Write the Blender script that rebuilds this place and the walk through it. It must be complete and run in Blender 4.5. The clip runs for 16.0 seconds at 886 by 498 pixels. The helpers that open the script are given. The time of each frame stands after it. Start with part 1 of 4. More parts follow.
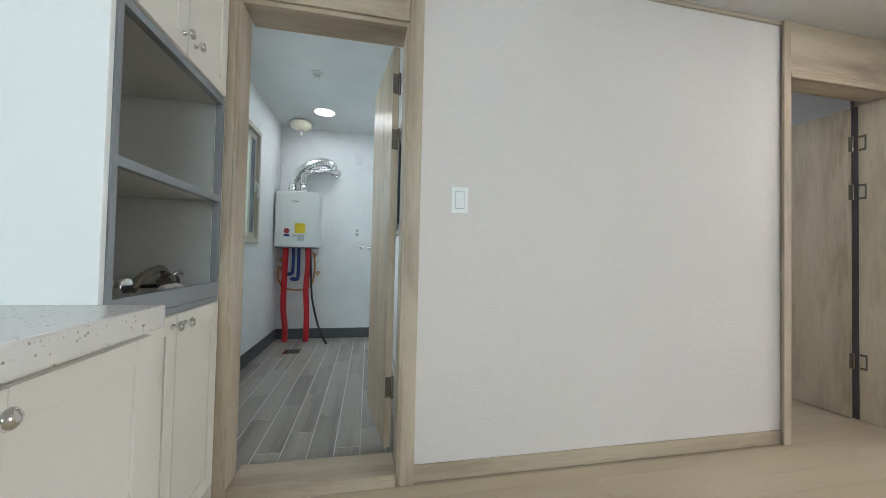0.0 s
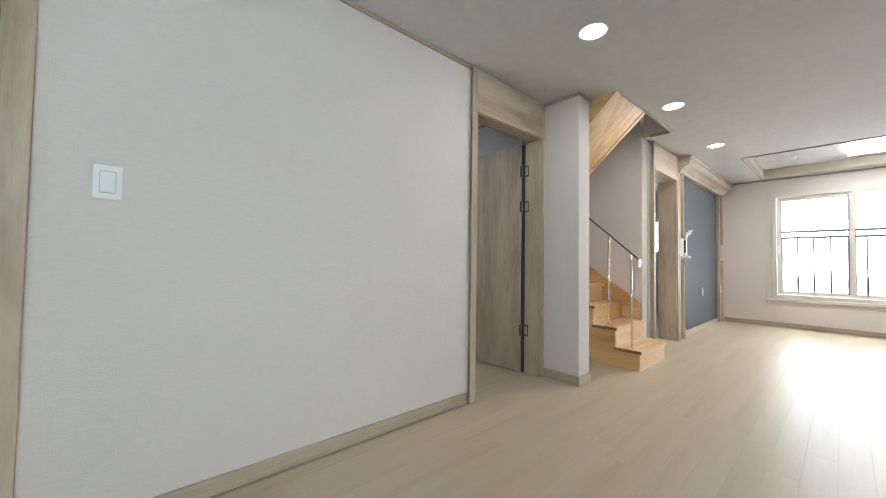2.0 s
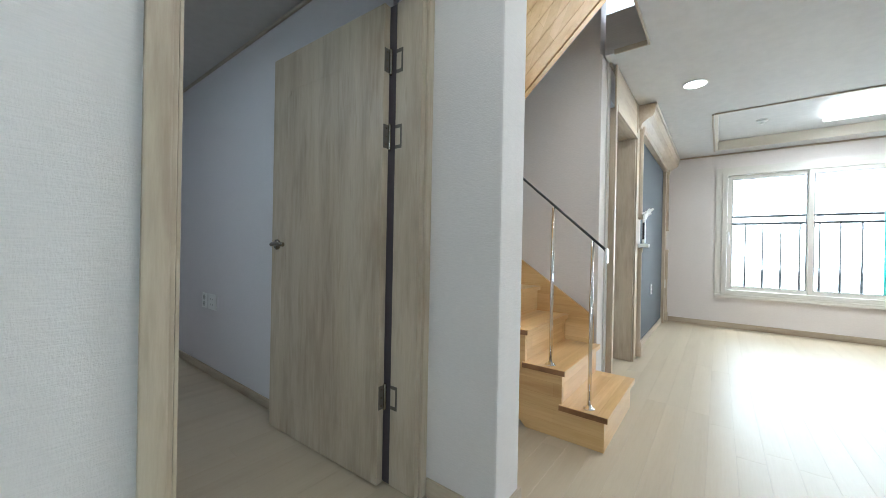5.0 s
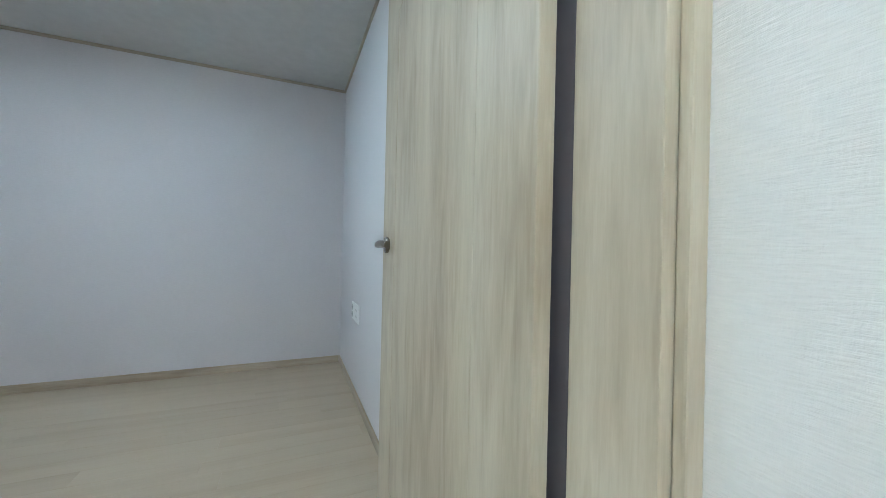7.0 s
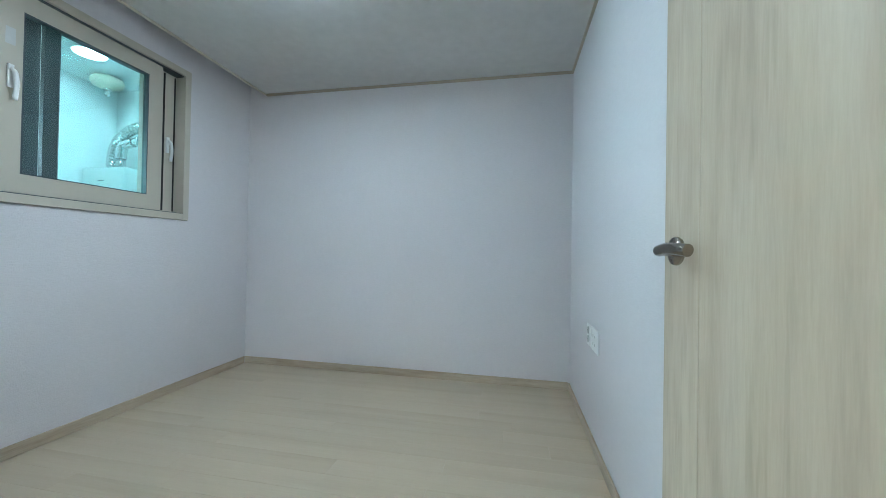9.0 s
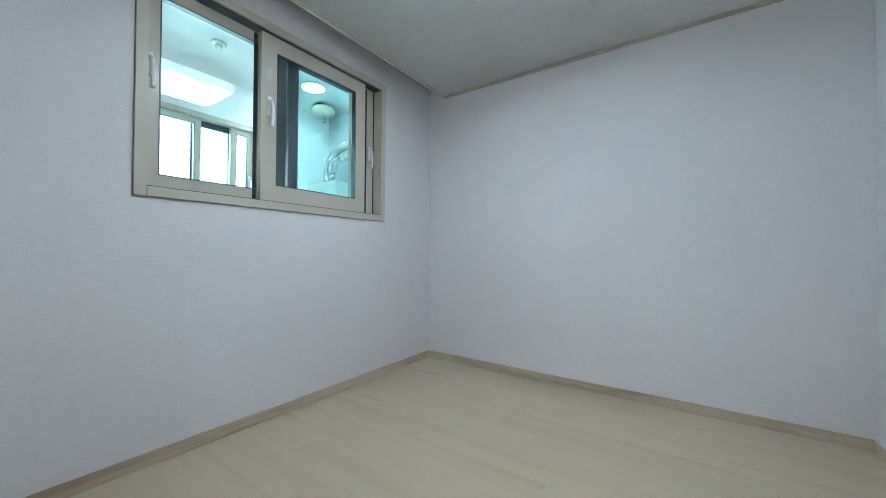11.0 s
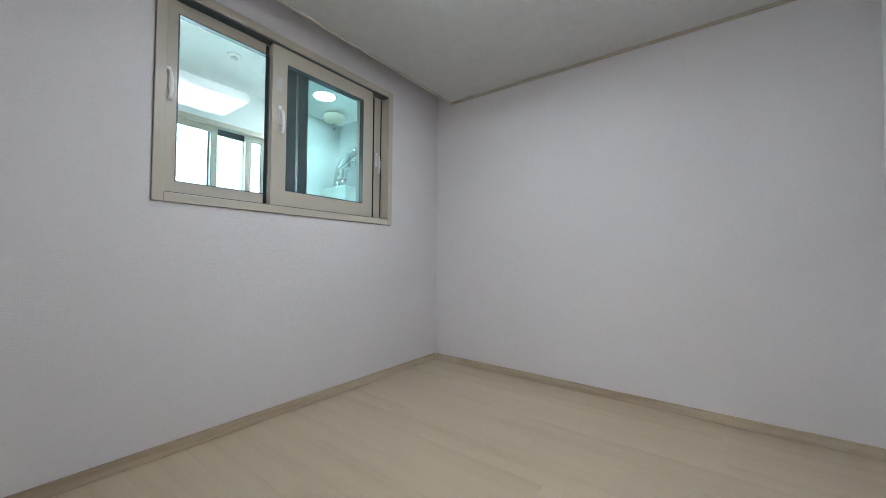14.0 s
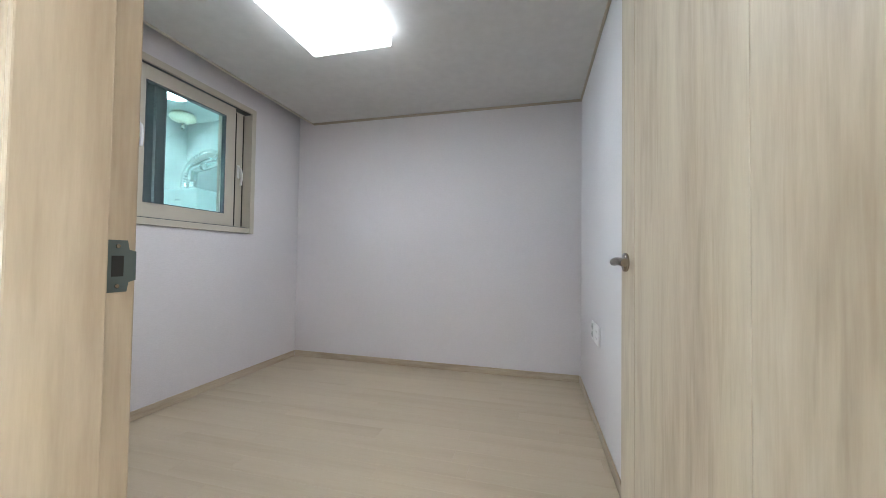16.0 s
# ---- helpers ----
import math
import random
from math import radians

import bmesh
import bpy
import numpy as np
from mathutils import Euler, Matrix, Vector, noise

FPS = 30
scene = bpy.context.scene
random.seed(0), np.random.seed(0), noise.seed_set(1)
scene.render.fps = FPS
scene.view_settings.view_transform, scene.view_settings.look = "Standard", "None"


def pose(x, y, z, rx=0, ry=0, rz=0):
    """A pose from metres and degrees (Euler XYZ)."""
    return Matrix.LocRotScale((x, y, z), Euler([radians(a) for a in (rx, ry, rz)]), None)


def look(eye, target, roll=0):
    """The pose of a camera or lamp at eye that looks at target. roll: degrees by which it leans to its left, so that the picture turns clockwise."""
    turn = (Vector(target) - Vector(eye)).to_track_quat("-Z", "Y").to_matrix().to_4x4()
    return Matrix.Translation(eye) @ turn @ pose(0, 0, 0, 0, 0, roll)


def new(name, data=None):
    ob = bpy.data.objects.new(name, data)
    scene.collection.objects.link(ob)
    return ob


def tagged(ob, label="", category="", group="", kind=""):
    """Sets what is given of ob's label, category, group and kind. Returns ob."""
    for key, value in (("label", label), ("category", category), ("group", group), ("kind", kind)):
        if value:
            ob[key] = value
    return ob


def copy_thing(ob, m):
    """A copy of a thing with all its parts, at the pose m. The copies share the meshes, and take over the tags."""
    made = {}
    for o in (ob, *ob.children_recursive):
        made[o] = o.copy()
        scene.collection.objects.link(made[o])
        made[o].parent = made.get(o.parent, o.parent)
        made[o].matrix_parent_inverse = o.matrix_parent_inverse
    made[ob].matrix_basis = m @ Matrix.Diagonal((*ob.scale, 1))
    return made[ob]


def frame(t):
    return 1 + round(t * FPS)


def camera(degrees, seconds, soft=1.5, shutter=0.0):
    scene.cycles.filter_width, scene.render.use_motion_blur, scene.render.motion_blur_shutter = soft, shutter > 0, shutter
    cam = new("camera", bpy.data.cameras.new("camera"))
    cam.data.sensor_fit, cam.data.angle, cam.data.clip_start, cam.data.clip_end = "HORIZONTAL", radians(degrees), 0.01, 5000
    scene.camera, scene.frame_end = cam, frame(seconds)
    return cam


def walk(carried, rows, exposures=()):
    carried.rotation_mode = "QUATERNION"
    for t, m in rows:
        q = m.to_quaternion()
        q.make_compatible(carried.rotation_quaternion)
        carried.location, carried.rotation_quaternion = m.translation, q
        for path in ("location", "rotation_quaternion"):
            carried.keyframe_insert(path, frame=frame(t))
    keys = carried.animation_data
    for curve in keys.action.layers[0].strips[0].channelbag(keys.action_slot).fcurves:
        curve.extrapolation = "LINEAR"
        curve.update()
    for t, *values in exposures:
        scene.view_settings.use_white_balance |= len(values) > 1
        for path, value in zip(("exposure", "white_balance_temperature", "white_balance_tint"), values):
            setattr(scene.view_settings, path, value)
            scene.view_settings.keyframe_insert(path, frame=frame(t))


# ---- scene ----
PATH = [
    (0, (0.164, 0.277, 0.99), (0.57, 2.235, 1.037), 1.3),
    (0.5, (0.255, 0.242, 1.0), (0.858, 2.148, 1.039), 1.2),
    (1, (0.349, 0.2, 1.004), (1.2, 2.009, 1.049), 1.1),
    (1.5, (0.468, 0.142, 1.001), (1.573, 1.808, 1.056), 0.9),
    (2, (0.62, 0.101, 0.99), (1.948, 1.595, 1.052), 0.8),
    (2.5, (0.818, 0.162, 1.008), (2.331, 1.47, 1.059), 0.8),
    (3, (1.042, 0.297, 1.031), (2.719, 1.386, 1.069), 0.7),
    (3.2, (1.162, 0.356, 1.035), (2.884, 1.373, 1.062), 1.0),
    (5.3, (2.366, 1.018, 1.012), (3.863, 2.344, 1.003), 1.0),
    (5.5, (2.45, 1.09, 1.013), (3.873, 2.495, 1.005), 0.9),
    (6, (2.655, 1.249, 1.011), (3.904, 2.811, 1.003), 0.8),
    (6.5, (2.819, 1.408, 1.005), (3.847, 3.124, 1.008), 1.3),
    (7, (2.906, 1.585, 1.003), (3.692, 3.424, 1.007), 1.3),
    (7.5, (2.971, 1.725, 1.002), (3.523, 3.647, 1.008), 1.2),
    (8, (3.009, 1.862, 1.002), (3.3, 3.84, 1.025), 0.7),
    (8.5, (2.968, 1.948, 1.001), (2.913, 3.947, 1.031), 0.8),
    (9, (2.895, 2.031, 1.004), (2.514, 3.995, 1.024), 1.0),
    (9.5, (2.78, 2.094, 1.003), (2.154, 3.993, 1.01), 0.9),
    (10, (2.687, 2.148, 0.995), (1.85, 3.964, 1.002), 0.8),
    (12.5, (2.514, 2.177, 0.918), (1.202, 3.687, 0.957), 0.5),
    (13, (2.542, 2.205, 0.927), (1.23, 3.714, 0.964), 0.8),
    (13.5, (2.576, 2.184, 0.94), (1.31, 3.731, 0.976), 0.7),
    (14, (2.648, 2.163, 0.951), (1.449, 3.763, 0.997), 0.6),
    (14.5, (2.713, 2.079, 0.992), (1.63, 3.759, 1.033), 0.8),
    (15, (2.838, 1.987, 1.013), (1.899, 3.753, 1.052), 0.8),
    (15.5, (2.899, 1.824, 1.026), (2.154, 3.68, 1.065), 0.8),
    (16, (2.954, 1.637, 1.022), (2.453, 3.573, 1.07), 0.8),
]
EXPOSURES = [(0.0, -0.24, 6200, 11), (0.5, -0.24, 6200, 11), (1.0, -0.26, 6200, 11), (2.0, -0.35, 6150, 10), (2.5, -0.5, 6100, 10), (3.0, -0.72, 6050, 9), (5.5, -0.05, 5450, 2), (6.0, 0.25, 5400, 1), (7.0, 0.85, 5300, -2), (8.0, 1.08, 5150, -6), (9.0, 1.08, 5150, -6), (10.0, 1.2, 5200, -5), (12.5, 1.0, 5660, 1), (14.0, 1.02, 5930, 6), (16.0, 1.08, 5980, 8)]
cam = camera(102.3, 16.0, soft=0.8)
walk(cam, [(t, look(eye, target, roll)) for t, eye, target, roll in PATH], EXPOSURES)

# ---- world and large lights ----
world = bpy.data.worlds.new("world")
scene.world = world
world.use_nodes = True
wn = world.node_tree.nodes
sky = wn.new("ShaderNodeTexSky")
sky.sky_type = "NISHITA"
sky.sun_disc = False
sky.sun_elevation, sky.sun_rotation = radians(71), radians(117)
world.node_tree.links.new(sky.outputs[0], wn["Background"].inputs[0])
wn["Background"].inputs[1].default_value = 0.15

sun = new("sun", bpy.data.lights.new("sun", "SUN"))
sun.data.energy, sun.data.angle, sun.data.color = 3.0, radians(0.6), (1.0, 0.95, 0.88)
sun.matrix_world = look((0, 0, 0), (-0.31, 0.158, -1.0))


def area(name, where, target, sx, sy, watts, color, shape="RECTANGLE"):
    d = bpy.data.lights.new(name, "AREA")
    d.shape, d.size, d.energy, d.color = shape, sx, watts, color
    if shape in ("RECTANGLE", "ELLIPSE"):
        d.size_y = sy
    ob = new(name, d)
    ob.matrix_world = look(where, target)
    return ob


DAY = (0.93, 0.98, 1.0)
area("sky_light_living", (9.6, -0.28, 1.9), (7, -0.28, 1.05), 6.0, 4.0, 1350, DAY)
area("sky_light_utility", (-1.3, 3.42, 1.65), (0, 3.42, 1.4), 1.7, 1.3, 38, (0.80, 0.96, 1.0))
area("sky_light_room", (9.3, 2.7, 1.6), (7, 2.6, 1.3), 1.6, 1.4, 50, DAY)
area("sky_light_kitchen", (-0.1, -3.1, 1.65), (-0.1, 0, 1.3), 1.9, 1.2, 82, (0.80, 0.96, 1.0))

# ---- materials ----


def shader(name, rough=0.5, metal=0.0, spec=0.5):
    m = bpy.data.materials.new(name)
    m.use_nodes = True
    b = m.node_tree.nodes["Principled BSDF"]
    b.inputs["Roughness"].default_value, b.inputs["Metallic"].default_value = rough, metal
    b.inputs["Specular IOR Level"].default_value = spec
    return m, m.node_tree.nodes, m.node_tree.links, b


def coords(n, l, scale=(1, 1, 1), kind="Object"):
    tc, mp = n.new("ShaderNodeTexCoord"), n.new("ShaderNodeMapping")
    l.new(tc.outputs[kind], mp.inputs[0])
    mp.inputs["Scale"].default_value = scale
    return mp.outputs[0]


def noise_tex(n, l, vec, scale, detail=4, rough=0.55):
    t = n.new("ShaderNodeTexNoise")
    t.inputs["Scale"].default_value, t.inputs["Detail"].default_value, t.inputs["Roughness"].default_value = scale, detail, rough
    l.new(vec, t.inputs["Vector"])
    return t.outputs["Fac"]


def ramp(n, l, fac, *stops):
    r = n.new("ShaderNodeValToRGB")
    while len(r.color_ramp.elements) < len(stops):
        r.color_ramp.elements.new(0.5)
    for e, (p, c) in zip(r.color_ramp.elements, stops):
        e.position, e.color = p, (*c, 1)
    l.new(fac, r.inputs[0])
    return r.outputs[0]


def mix(n, l, fac, a, b, mode="MIX"):
    m = n.new("ShaderNodeMix")
    m.data_type, m.blend_type = "RGBA", mode
    for s, v in ((0, fac), (6, a), (7, b)):
        if isinstance(v, (int, float)):
            m.inputs[s].default_value = v
        elif isinstance(v, tuple):
            m.inputs[s].default_value = (*v, 1)
        else:
            l.new(v, m.inputs[s])
    return m.outputs[2]


def bump(n, l, b, height, strength, dist):
    bp = n.new("ShaderNodeBump")
    bp.inputs["Strength"].default_value, bp.inputs["Distance"].default_value = strength, dist
    l.new(height, bp.inputs["Height"])
    l.new(bp.outputs[0], b.inputs["Normal"])


def plain(name, color, rough=0.5, metal=0.0, grain=60.0, vary=0.08, relief=0.0006, spec=0.5):
    """Paint, plastic or metal with a slight mottling at two scales."""
    m, n, l, b = shader(name, rough, metal, spec)
    v = coords(n, l)
    f1, f2 = noise_tex(n, l, v, 2.2), noise_tex(n, l, v, grain)
    lo, hi = tuple(c * (1 - vary) for c in color), tuple(min(1, c * (1 + vary)) for c in color)
    c1 = ramp(n, l, f1, (0.3, lo), (0.7, hi))
    l.new(mix(n, l, 0.25, c1, ramp(n, l, f2, (0.35, lo), (0.65, hi))), b.inputs["Base Color"])
    rr = n.new("ShaderNodeMapRange")
    rr.inputs["To Min"].default_value, rr.inputs["To Max"].default_value = max(0.02, rough - 0.06), min(1, rough + 0.06)
    l.new(f1, rr.inputs[0])
    l.new(rr.outputs[0], b.inputs["Roughness"])
    if relief:
        bump(n, l, b, f2, 0.3, relief)
    return m


def wallpaper(name, color, rib=320.0, rough=0.85):
    """Woven paper: fine uneven horizontal ribs with short weft breaks, faint cloudy tone."""
    m, n, l, b = shader(name, rough, 0, 0.25)
    v = coords(n, l)
    ribs = noise_tex(n, l, coords(n, l, (0.12, 0.12, 1)), rib, 3, 0.6)
    weave = noise_tex(n, l, coords(n, l, (1, 1, 0.3)), 260, 2)
    cloud = noise_tex(n, l, v, 0.9, 3)
    lo, hi = tuple(c * 0.95 for c in color), tuple(min(1, c * 1.03) for c in color)
    base = ramp(n, l, cloud, (0.3, lo), (0.7, hi))
    fine = ramp(n, l, ribs, (0.3, tuple(c * 0.88 for c in color)), (0.7, hi))
    l.new(mix(n, l, 0.45, base, fine), b.inputs["Base Color"])
    h = mix(n, l, 0.4, ribs, weave)
    bump(n, l, b, h, 0.9, 0.0022)
    return m


def wood(name, axis, light, mid, dark, rough=0.45, knots=0.5, spec=0.4, size=1.0, piece=False, blotch=0.0, blocks=False):
    """Grain that runs along one axis, with broad bands, fine pores and a few darker patches."""
    m, n, l, b = shader(name, rough, 0, spec)
    long, wide = 0.085 if blotch else 0.06, 1.0
    sc = [wide * size] * 3
    sc["xyz".index(axis)] = long * size
    v = coords(n, l, tuple(sc))
    if piece:
        info, vm = n.new("ShaderNodeObjectInfo"), n.new("ShaderNodeVectorMath")
        vm.operation = "ADD"
        mul = n.new("ShaderNodeVectorMath")
        mul.operation = "SCALE"
        mul.inputs["Scale"].default_value = 37.0
        l.new(info.outputs["Random"], mul.inputs[0])
        l.new(v, vm.inputs[0])
        l.new(mul.outputs[0], vm.inputs[1])
        v = vm.outputs[0]
    bands, fine, patch = noise_tex(n, l, v, 8, 4, 0.55), noise_tex(n, l, v, 130, 3, 0.7), noise_tex(n, l, v, 3.5, 2)
    c = ramp(n, l, bands, (0.32, dark), (0.47, mid), (0.64, light))
    c = mix(n, l, 0.25, c, ramp(n, l, fine, (0.3, dark), (0.65, light)))
    c = mix(n, l, 1.0, c, ramp(n, l, patch, (0.25, (1 - 0.35 * knots,) * 3), (0.5, (1, 1, 1))), "MULTIPLY")
    if blotch:
        sb = [1.0] * 3
        sb["xyz".index(axis)] = 0.22
        vb = coords(n, l, tuple(sb))
        warm = ramp(n, l, noise_tex(n, l, vb, 6.5, 3, 0.6), (0.36, (1 - 0.34 * blotch, 1 - 0.40 * blotch, 1 - 0.46 * blotch)), (0.5, (1, 1, 1)), (0.68, (1.0, 1.0, 0.97)))
        cool = ramp(n, l, noise_tex(n, l, vb, 2.3, 2, 0.5), (0.35, (0.965, 0.965, 0.94)), (0.62, (1.0, 0.985, 0.96)))
        c = mix(n, l, 1.0, mix(n, l, 1.0, c, warm, "MULTIPLY"), cool, "MULTIPLY")
        pores = ramp(n, l, noise_tex(n, l, v, 46, 2, 0.5), (0.30, (0.72, 0.68, 0.62)), (0.40, (1, 1, 1)))
        c = mix(n, l, 0.35, c, mix(n, l, 1.0, c, pores, "MULTIPLY"))
    if blocks:
        tc, sp, cb, ad = n.new("ShaderNodeTexCoord"), n.new("ShaderNodeSeparateXYZ"), n.new("ShaderNodeCombineXYZ"), n.new("ShaderNodeMath")
        l.new(tc.outputs["Object"], sp.inputs[0])
        rest = [i for i in range(3) if i != "xyz".index(axis)]
        l.new(sp.outputs[rest[0]], ad.inputs[0])
        l.new(sp.outputs[rest[1]], ad.inputs[1])
        l.new(sp.outputs["xyz".index(axis)], cb.inputs[0])
        l.new(ad.outputs[0], cb.inputs[1])
        bt = n.new("ShaderNodeTexBrick")
        l.new(cb.outputs[0], bt.inputs["Vector"])
        for key, val in (("Color1", (1, 1, 1, 1)), ("Color2", (0.86, 0.81, 0.73, 1)), ("Mortar", (0.8, 0.72, 0.62, 1))):
            bt.inputs[key].default_value = val
        for key, val in (("Scale", 1.0), ("Mortar Size", 0.0008), ("Brick Width", 0.52), ("Row Height", 0.072)):
            bt.inputs[key].default_value = val
        c = mix(n, l, 1.0, c, bt.outputs["Color"], "MULTIPLY")
    if piece:
        c = mix(n, l, 1.0, c, ramp(n, l, info.outputs["Random"], (0.0, (0.955, 0.955, 0.95)), (1.0, (1, 1, 1))), "MULTIPLY")
    l.new(c, b.inputs["Base Color"])
    bump(n, l, b, fine, 0.25, 0.0006)
    return m


ASH = ((0.575, 0.49, 0.385), (0.495, 0.41, 0.312), (0.37, 0.29, 0.215))
PINE = ((0.80, 0.57, 0.29), (0.73, 0.48, 0.22), (0.56, 0.32, 0.12))
ash = {a: wood("ash_foil_" + a, a, *ASH, rough=0.42, knots=0.4, blotch=0.5) for a in "xyz"}
pine = {a: wood("varnished_pine_" + a, a, *PINE, rough=0.3, size=0.8, blocks=True) for a in "xyz"}
pine_dark = wood("tread_edge_wood", "x", (0.34, 0.17, 0.07), (0.26, 0.12, 0.05), (0.15, 0.07, 0.03), rough=0.4)
plank_mat = wood("laminate_plank", "x", (0.55, 0.46, 0.335), (0.525, 0.435, 0.312), (0.475, 0.385, 0.27), rough=0.385, knots=0.10, piece=True)
plank_gap = plain("plank_joint", (0.42, 0.35, 0.26), 0.8)
tile_mat = wood("wood_look_tile", "y", (0.50, 0.465, 0.42), (0.43, 0.395, 0.35), (0.25, 0.22, 0.19), rough=0.4, knots=0.8, piece=True)
grout = plain("white_grout", (0.75, 0.75, 0.73), 0.9)
paper_hall = wallpaper("beige_wallpaper", (0.745, 0.69, 0.66))
paper_bed = wallpaper("lilac_white_wallpaper", (0.725, 0.697, 0.714))
paper_grey = wallpaper("dark_grey_wallpaper", (0.115, 0.125, 0.135), 90)
ceil_mat = wallpaper("ceiling_paper", (0.62, 0.605, 0.59), 120)
white_paint = plain("white_wall_paint", (0.82, 0.83, 0.83), 0.6)
grey_base = plain("grey_skirting_paint", (0.10, 0.105, 0.115), 0.5)
cream = plain("cream_cabinet_lacquer", (0.80, 0.765, 0.70), 0.35, vary=0.02)
white_gloss = plain("white_gloss_panel", (0.86, 0.87, 0.86), 0.25, vary=0.02)
niche_grey = plain("grey_niche_frame", (0.24, 0.255, 0.275), 0.45)
niche_in = plain("niche_inner_board", (0.55, 0.55, 0.52), 0.6)
plastic = plain("white_plastic", (0.86, 0.86, 0.85), 0.35, vary=0.015, relief=0)
# grey for painted recess shade on switches and sockets, also for printed labels
plastic_shadow = plain("recess_shade_and_print_grey", (0.55, 0.55, 0.54), 0.5)
dark = plain("black_slot", (0.01, 0.01, 0.01), 0.7)
chrome = plain("polished_chrome", (0.82, 0.82, 0.82), 0.09, 1.0, vary=0.03, relief=0)
nickel = plain("satin_nickel", (0.36, 0.33, 0.29), 0.24, 1.0, vary=0.05, relief=0)
bronze = plain("hinge_bronze", (0.16, 0.14, 0.12), 0.5, 0.8, vary=0.1, relief=0)
strike_grey = plain("strike_plate_grey", (0.10, 0.125, 0.125), 0.45, 0.5)
black_metal = plain("black_painted_metal", (0.015, 0.015, 0.016), 0.35)
beige_frame = plain("taupe_window_profile", (0.52, 0.475, 0.395), 0.35, vary=0.02, relief=0)
light_frame = plain("pale_window_profile", (0.68, 0.65, 0.59), 0.35, vary=0.02, relief=0)
dark_frame = plain("dark_grey_aluminium", (0.09, 0.105, 0.115), 0.4, 0.4)
red = plain("red_pipe_foam", (0.62, 0.015, 0.02), 0.55)
blue = plain("blue_pipe_foam", (0.015, 0.04, 0.20), 0.55)
rubber = plain("black_rubber", (0.02, 0.02, 0.022), 0.6)
# dark brown that stands for the shade in the bedroom door's hinge gap
gap_shade = plain("door_gap_shade", (0.09, 0.073, 0.08), 0.7)
copper = plain("copper_hose", (0.50, 0.24, 0.08), 0.35, 0.8)
brass = plain("brass_valve", (0.55, 0.42, 0.2), 0.3, 1.0)
foil = plain("aluminium_foil_duct", (0.75, 0.75, 0.75), 0.22, 1.0, vary=0.1)
boiler_white = plain("boiler_enamel", (0.80, 0.81, 0.80), 0.3, vary=0.015)
yellow = plain("yellow_sticker", (0.82, 0.60, 0.02), 0.5, vary=0.03)
navy = plain("navy_sticker", (0.03, 0.05, 0.16), 0.5)
red_sticker = plain("red_sticker", (0.45, 0.03, 0.05), 0.5)
cream_plastic = plain("cream_plastic", (0.78, 0.72, 0.58), 0.4, relief=0)
trim_mat = plain("crown_trim_taupe", (0.44, 0.375, 0.29), 0.5)
trim_pale = plain("pale_trim", (0.62, 0.57, 0.48), 0.45)
concrete = plain("concrete_ground", (0.32, 0.32, 0.30), 0.9)
outer_wall = plain("outer_render", (0.6, 0.6, 0.58), 0.9)


def speckled():
    m, n, l, b = shader("speckled_solid_surface", 0.22)
    v = coords(n, l)
    vo = n.new("ShaderNodeTexVoronoi")
    vo.inputs["Scale"].default_value = 105
    l.new(v, vo.inputs["Vector"])
    spots = ramp(n, l, vo.outputs["Distance"], (0.24, (1, 1, 1)), (0.32, (0, 0, 0)))
    sel = ramp(n, l, noise_tex(n, l, v, 70, 1), (0.53, (0, 0, 0)), (0.58, (1, 1, 1)))
    spotc = ramp(n, l, noise_tex(n, l, v, 40), (0.35, (0.20, 0.18, 0.165)), (0.6, (0.58, 0.55, 0.51)))
    l.new(mix(n, l, mix(n, l, 1.0, spots, sel, "MULTIPLY"), (0.74, 0.72, 0.69), spotc), b.inputs["Base Color"])
    return m


def glass(name, tint, rough=0.0, ripple=0.0):
    m, n, l, b = shader(name, rough)
    b.inputs["Base Color"].default_value = (*tint, 1)
    b.inputs["Transmission Weight"].default_value = 1.0
    b.inputs["IOR"].default_value = 1.45
    if ripple:
        bump(n, l, b, noise_tex(n, l, coords(n, l), 55, 2), 1.0, ripple)
    return m


def glow(name, color, strength):
    m = bpy.data.materials.new(name)
    m.use_nodes = True
    b = m.node_tree.nodes["Principled BSDF"]
    b.inputs["Base Color"].default_value = (0.9, 0.9, 0.9, 1)
    b.inputs["Emission Color"].default_value = (*color, 1)
    b.inputs["Emission Strength"].default_value = strength
    return m


stone_top = speckled()
green_glass = glass("pale_green_glass", (0.84, 0.975, 0.945))
clear_glass = glass("clear_glass", (0.97, 0.99, 0.985))
teal_glass = glass("teal_tinted_glass", (0.62, 0.86, 0.86))
pattern_glass = glass("hammered_glass", (0.86, 0.95, 0.95), 0.05, 0.004)
lamp_glow = glow("lamp_diffuser_glow", (1.0, 0.98, 0.94), 9.0)
bed_glow = glow("square_lamp_glow", (0.95, 0.98, 1.0), 3.2)
haze = glow("bright_sky_haze", (0.97, 0.99, 1.0), 1.6)

# ---- building helpers ----
ORIGIN = {}
SHIFT = Vector()    # moves a group of things that is built next


def box(bm, x0, x1, y0, y1, z0, z1):
    v = [bm.verts.new(p) for p in ((x0, y0, z0), (x1, y0, z0), (x1, y1, z0), (x0, y1, z0), (x0, y0, z1), (x1, y0, z1), (x1, y1, z1), (x0, y1, z1))]
    for f in ((0, 3, 2, 1), (4, 5, 6, 7), (0, 1, 5, 4), (1, 2, 6, 5), (2, 3, 7, 6), (3, 0, 4, 7)):
        bm.faces.new([v[i] for i in f])
    return v


def boxes(*dims):
    bm = bmesh.new()
    for d in dims:
        box(bm, *d)
    return bm


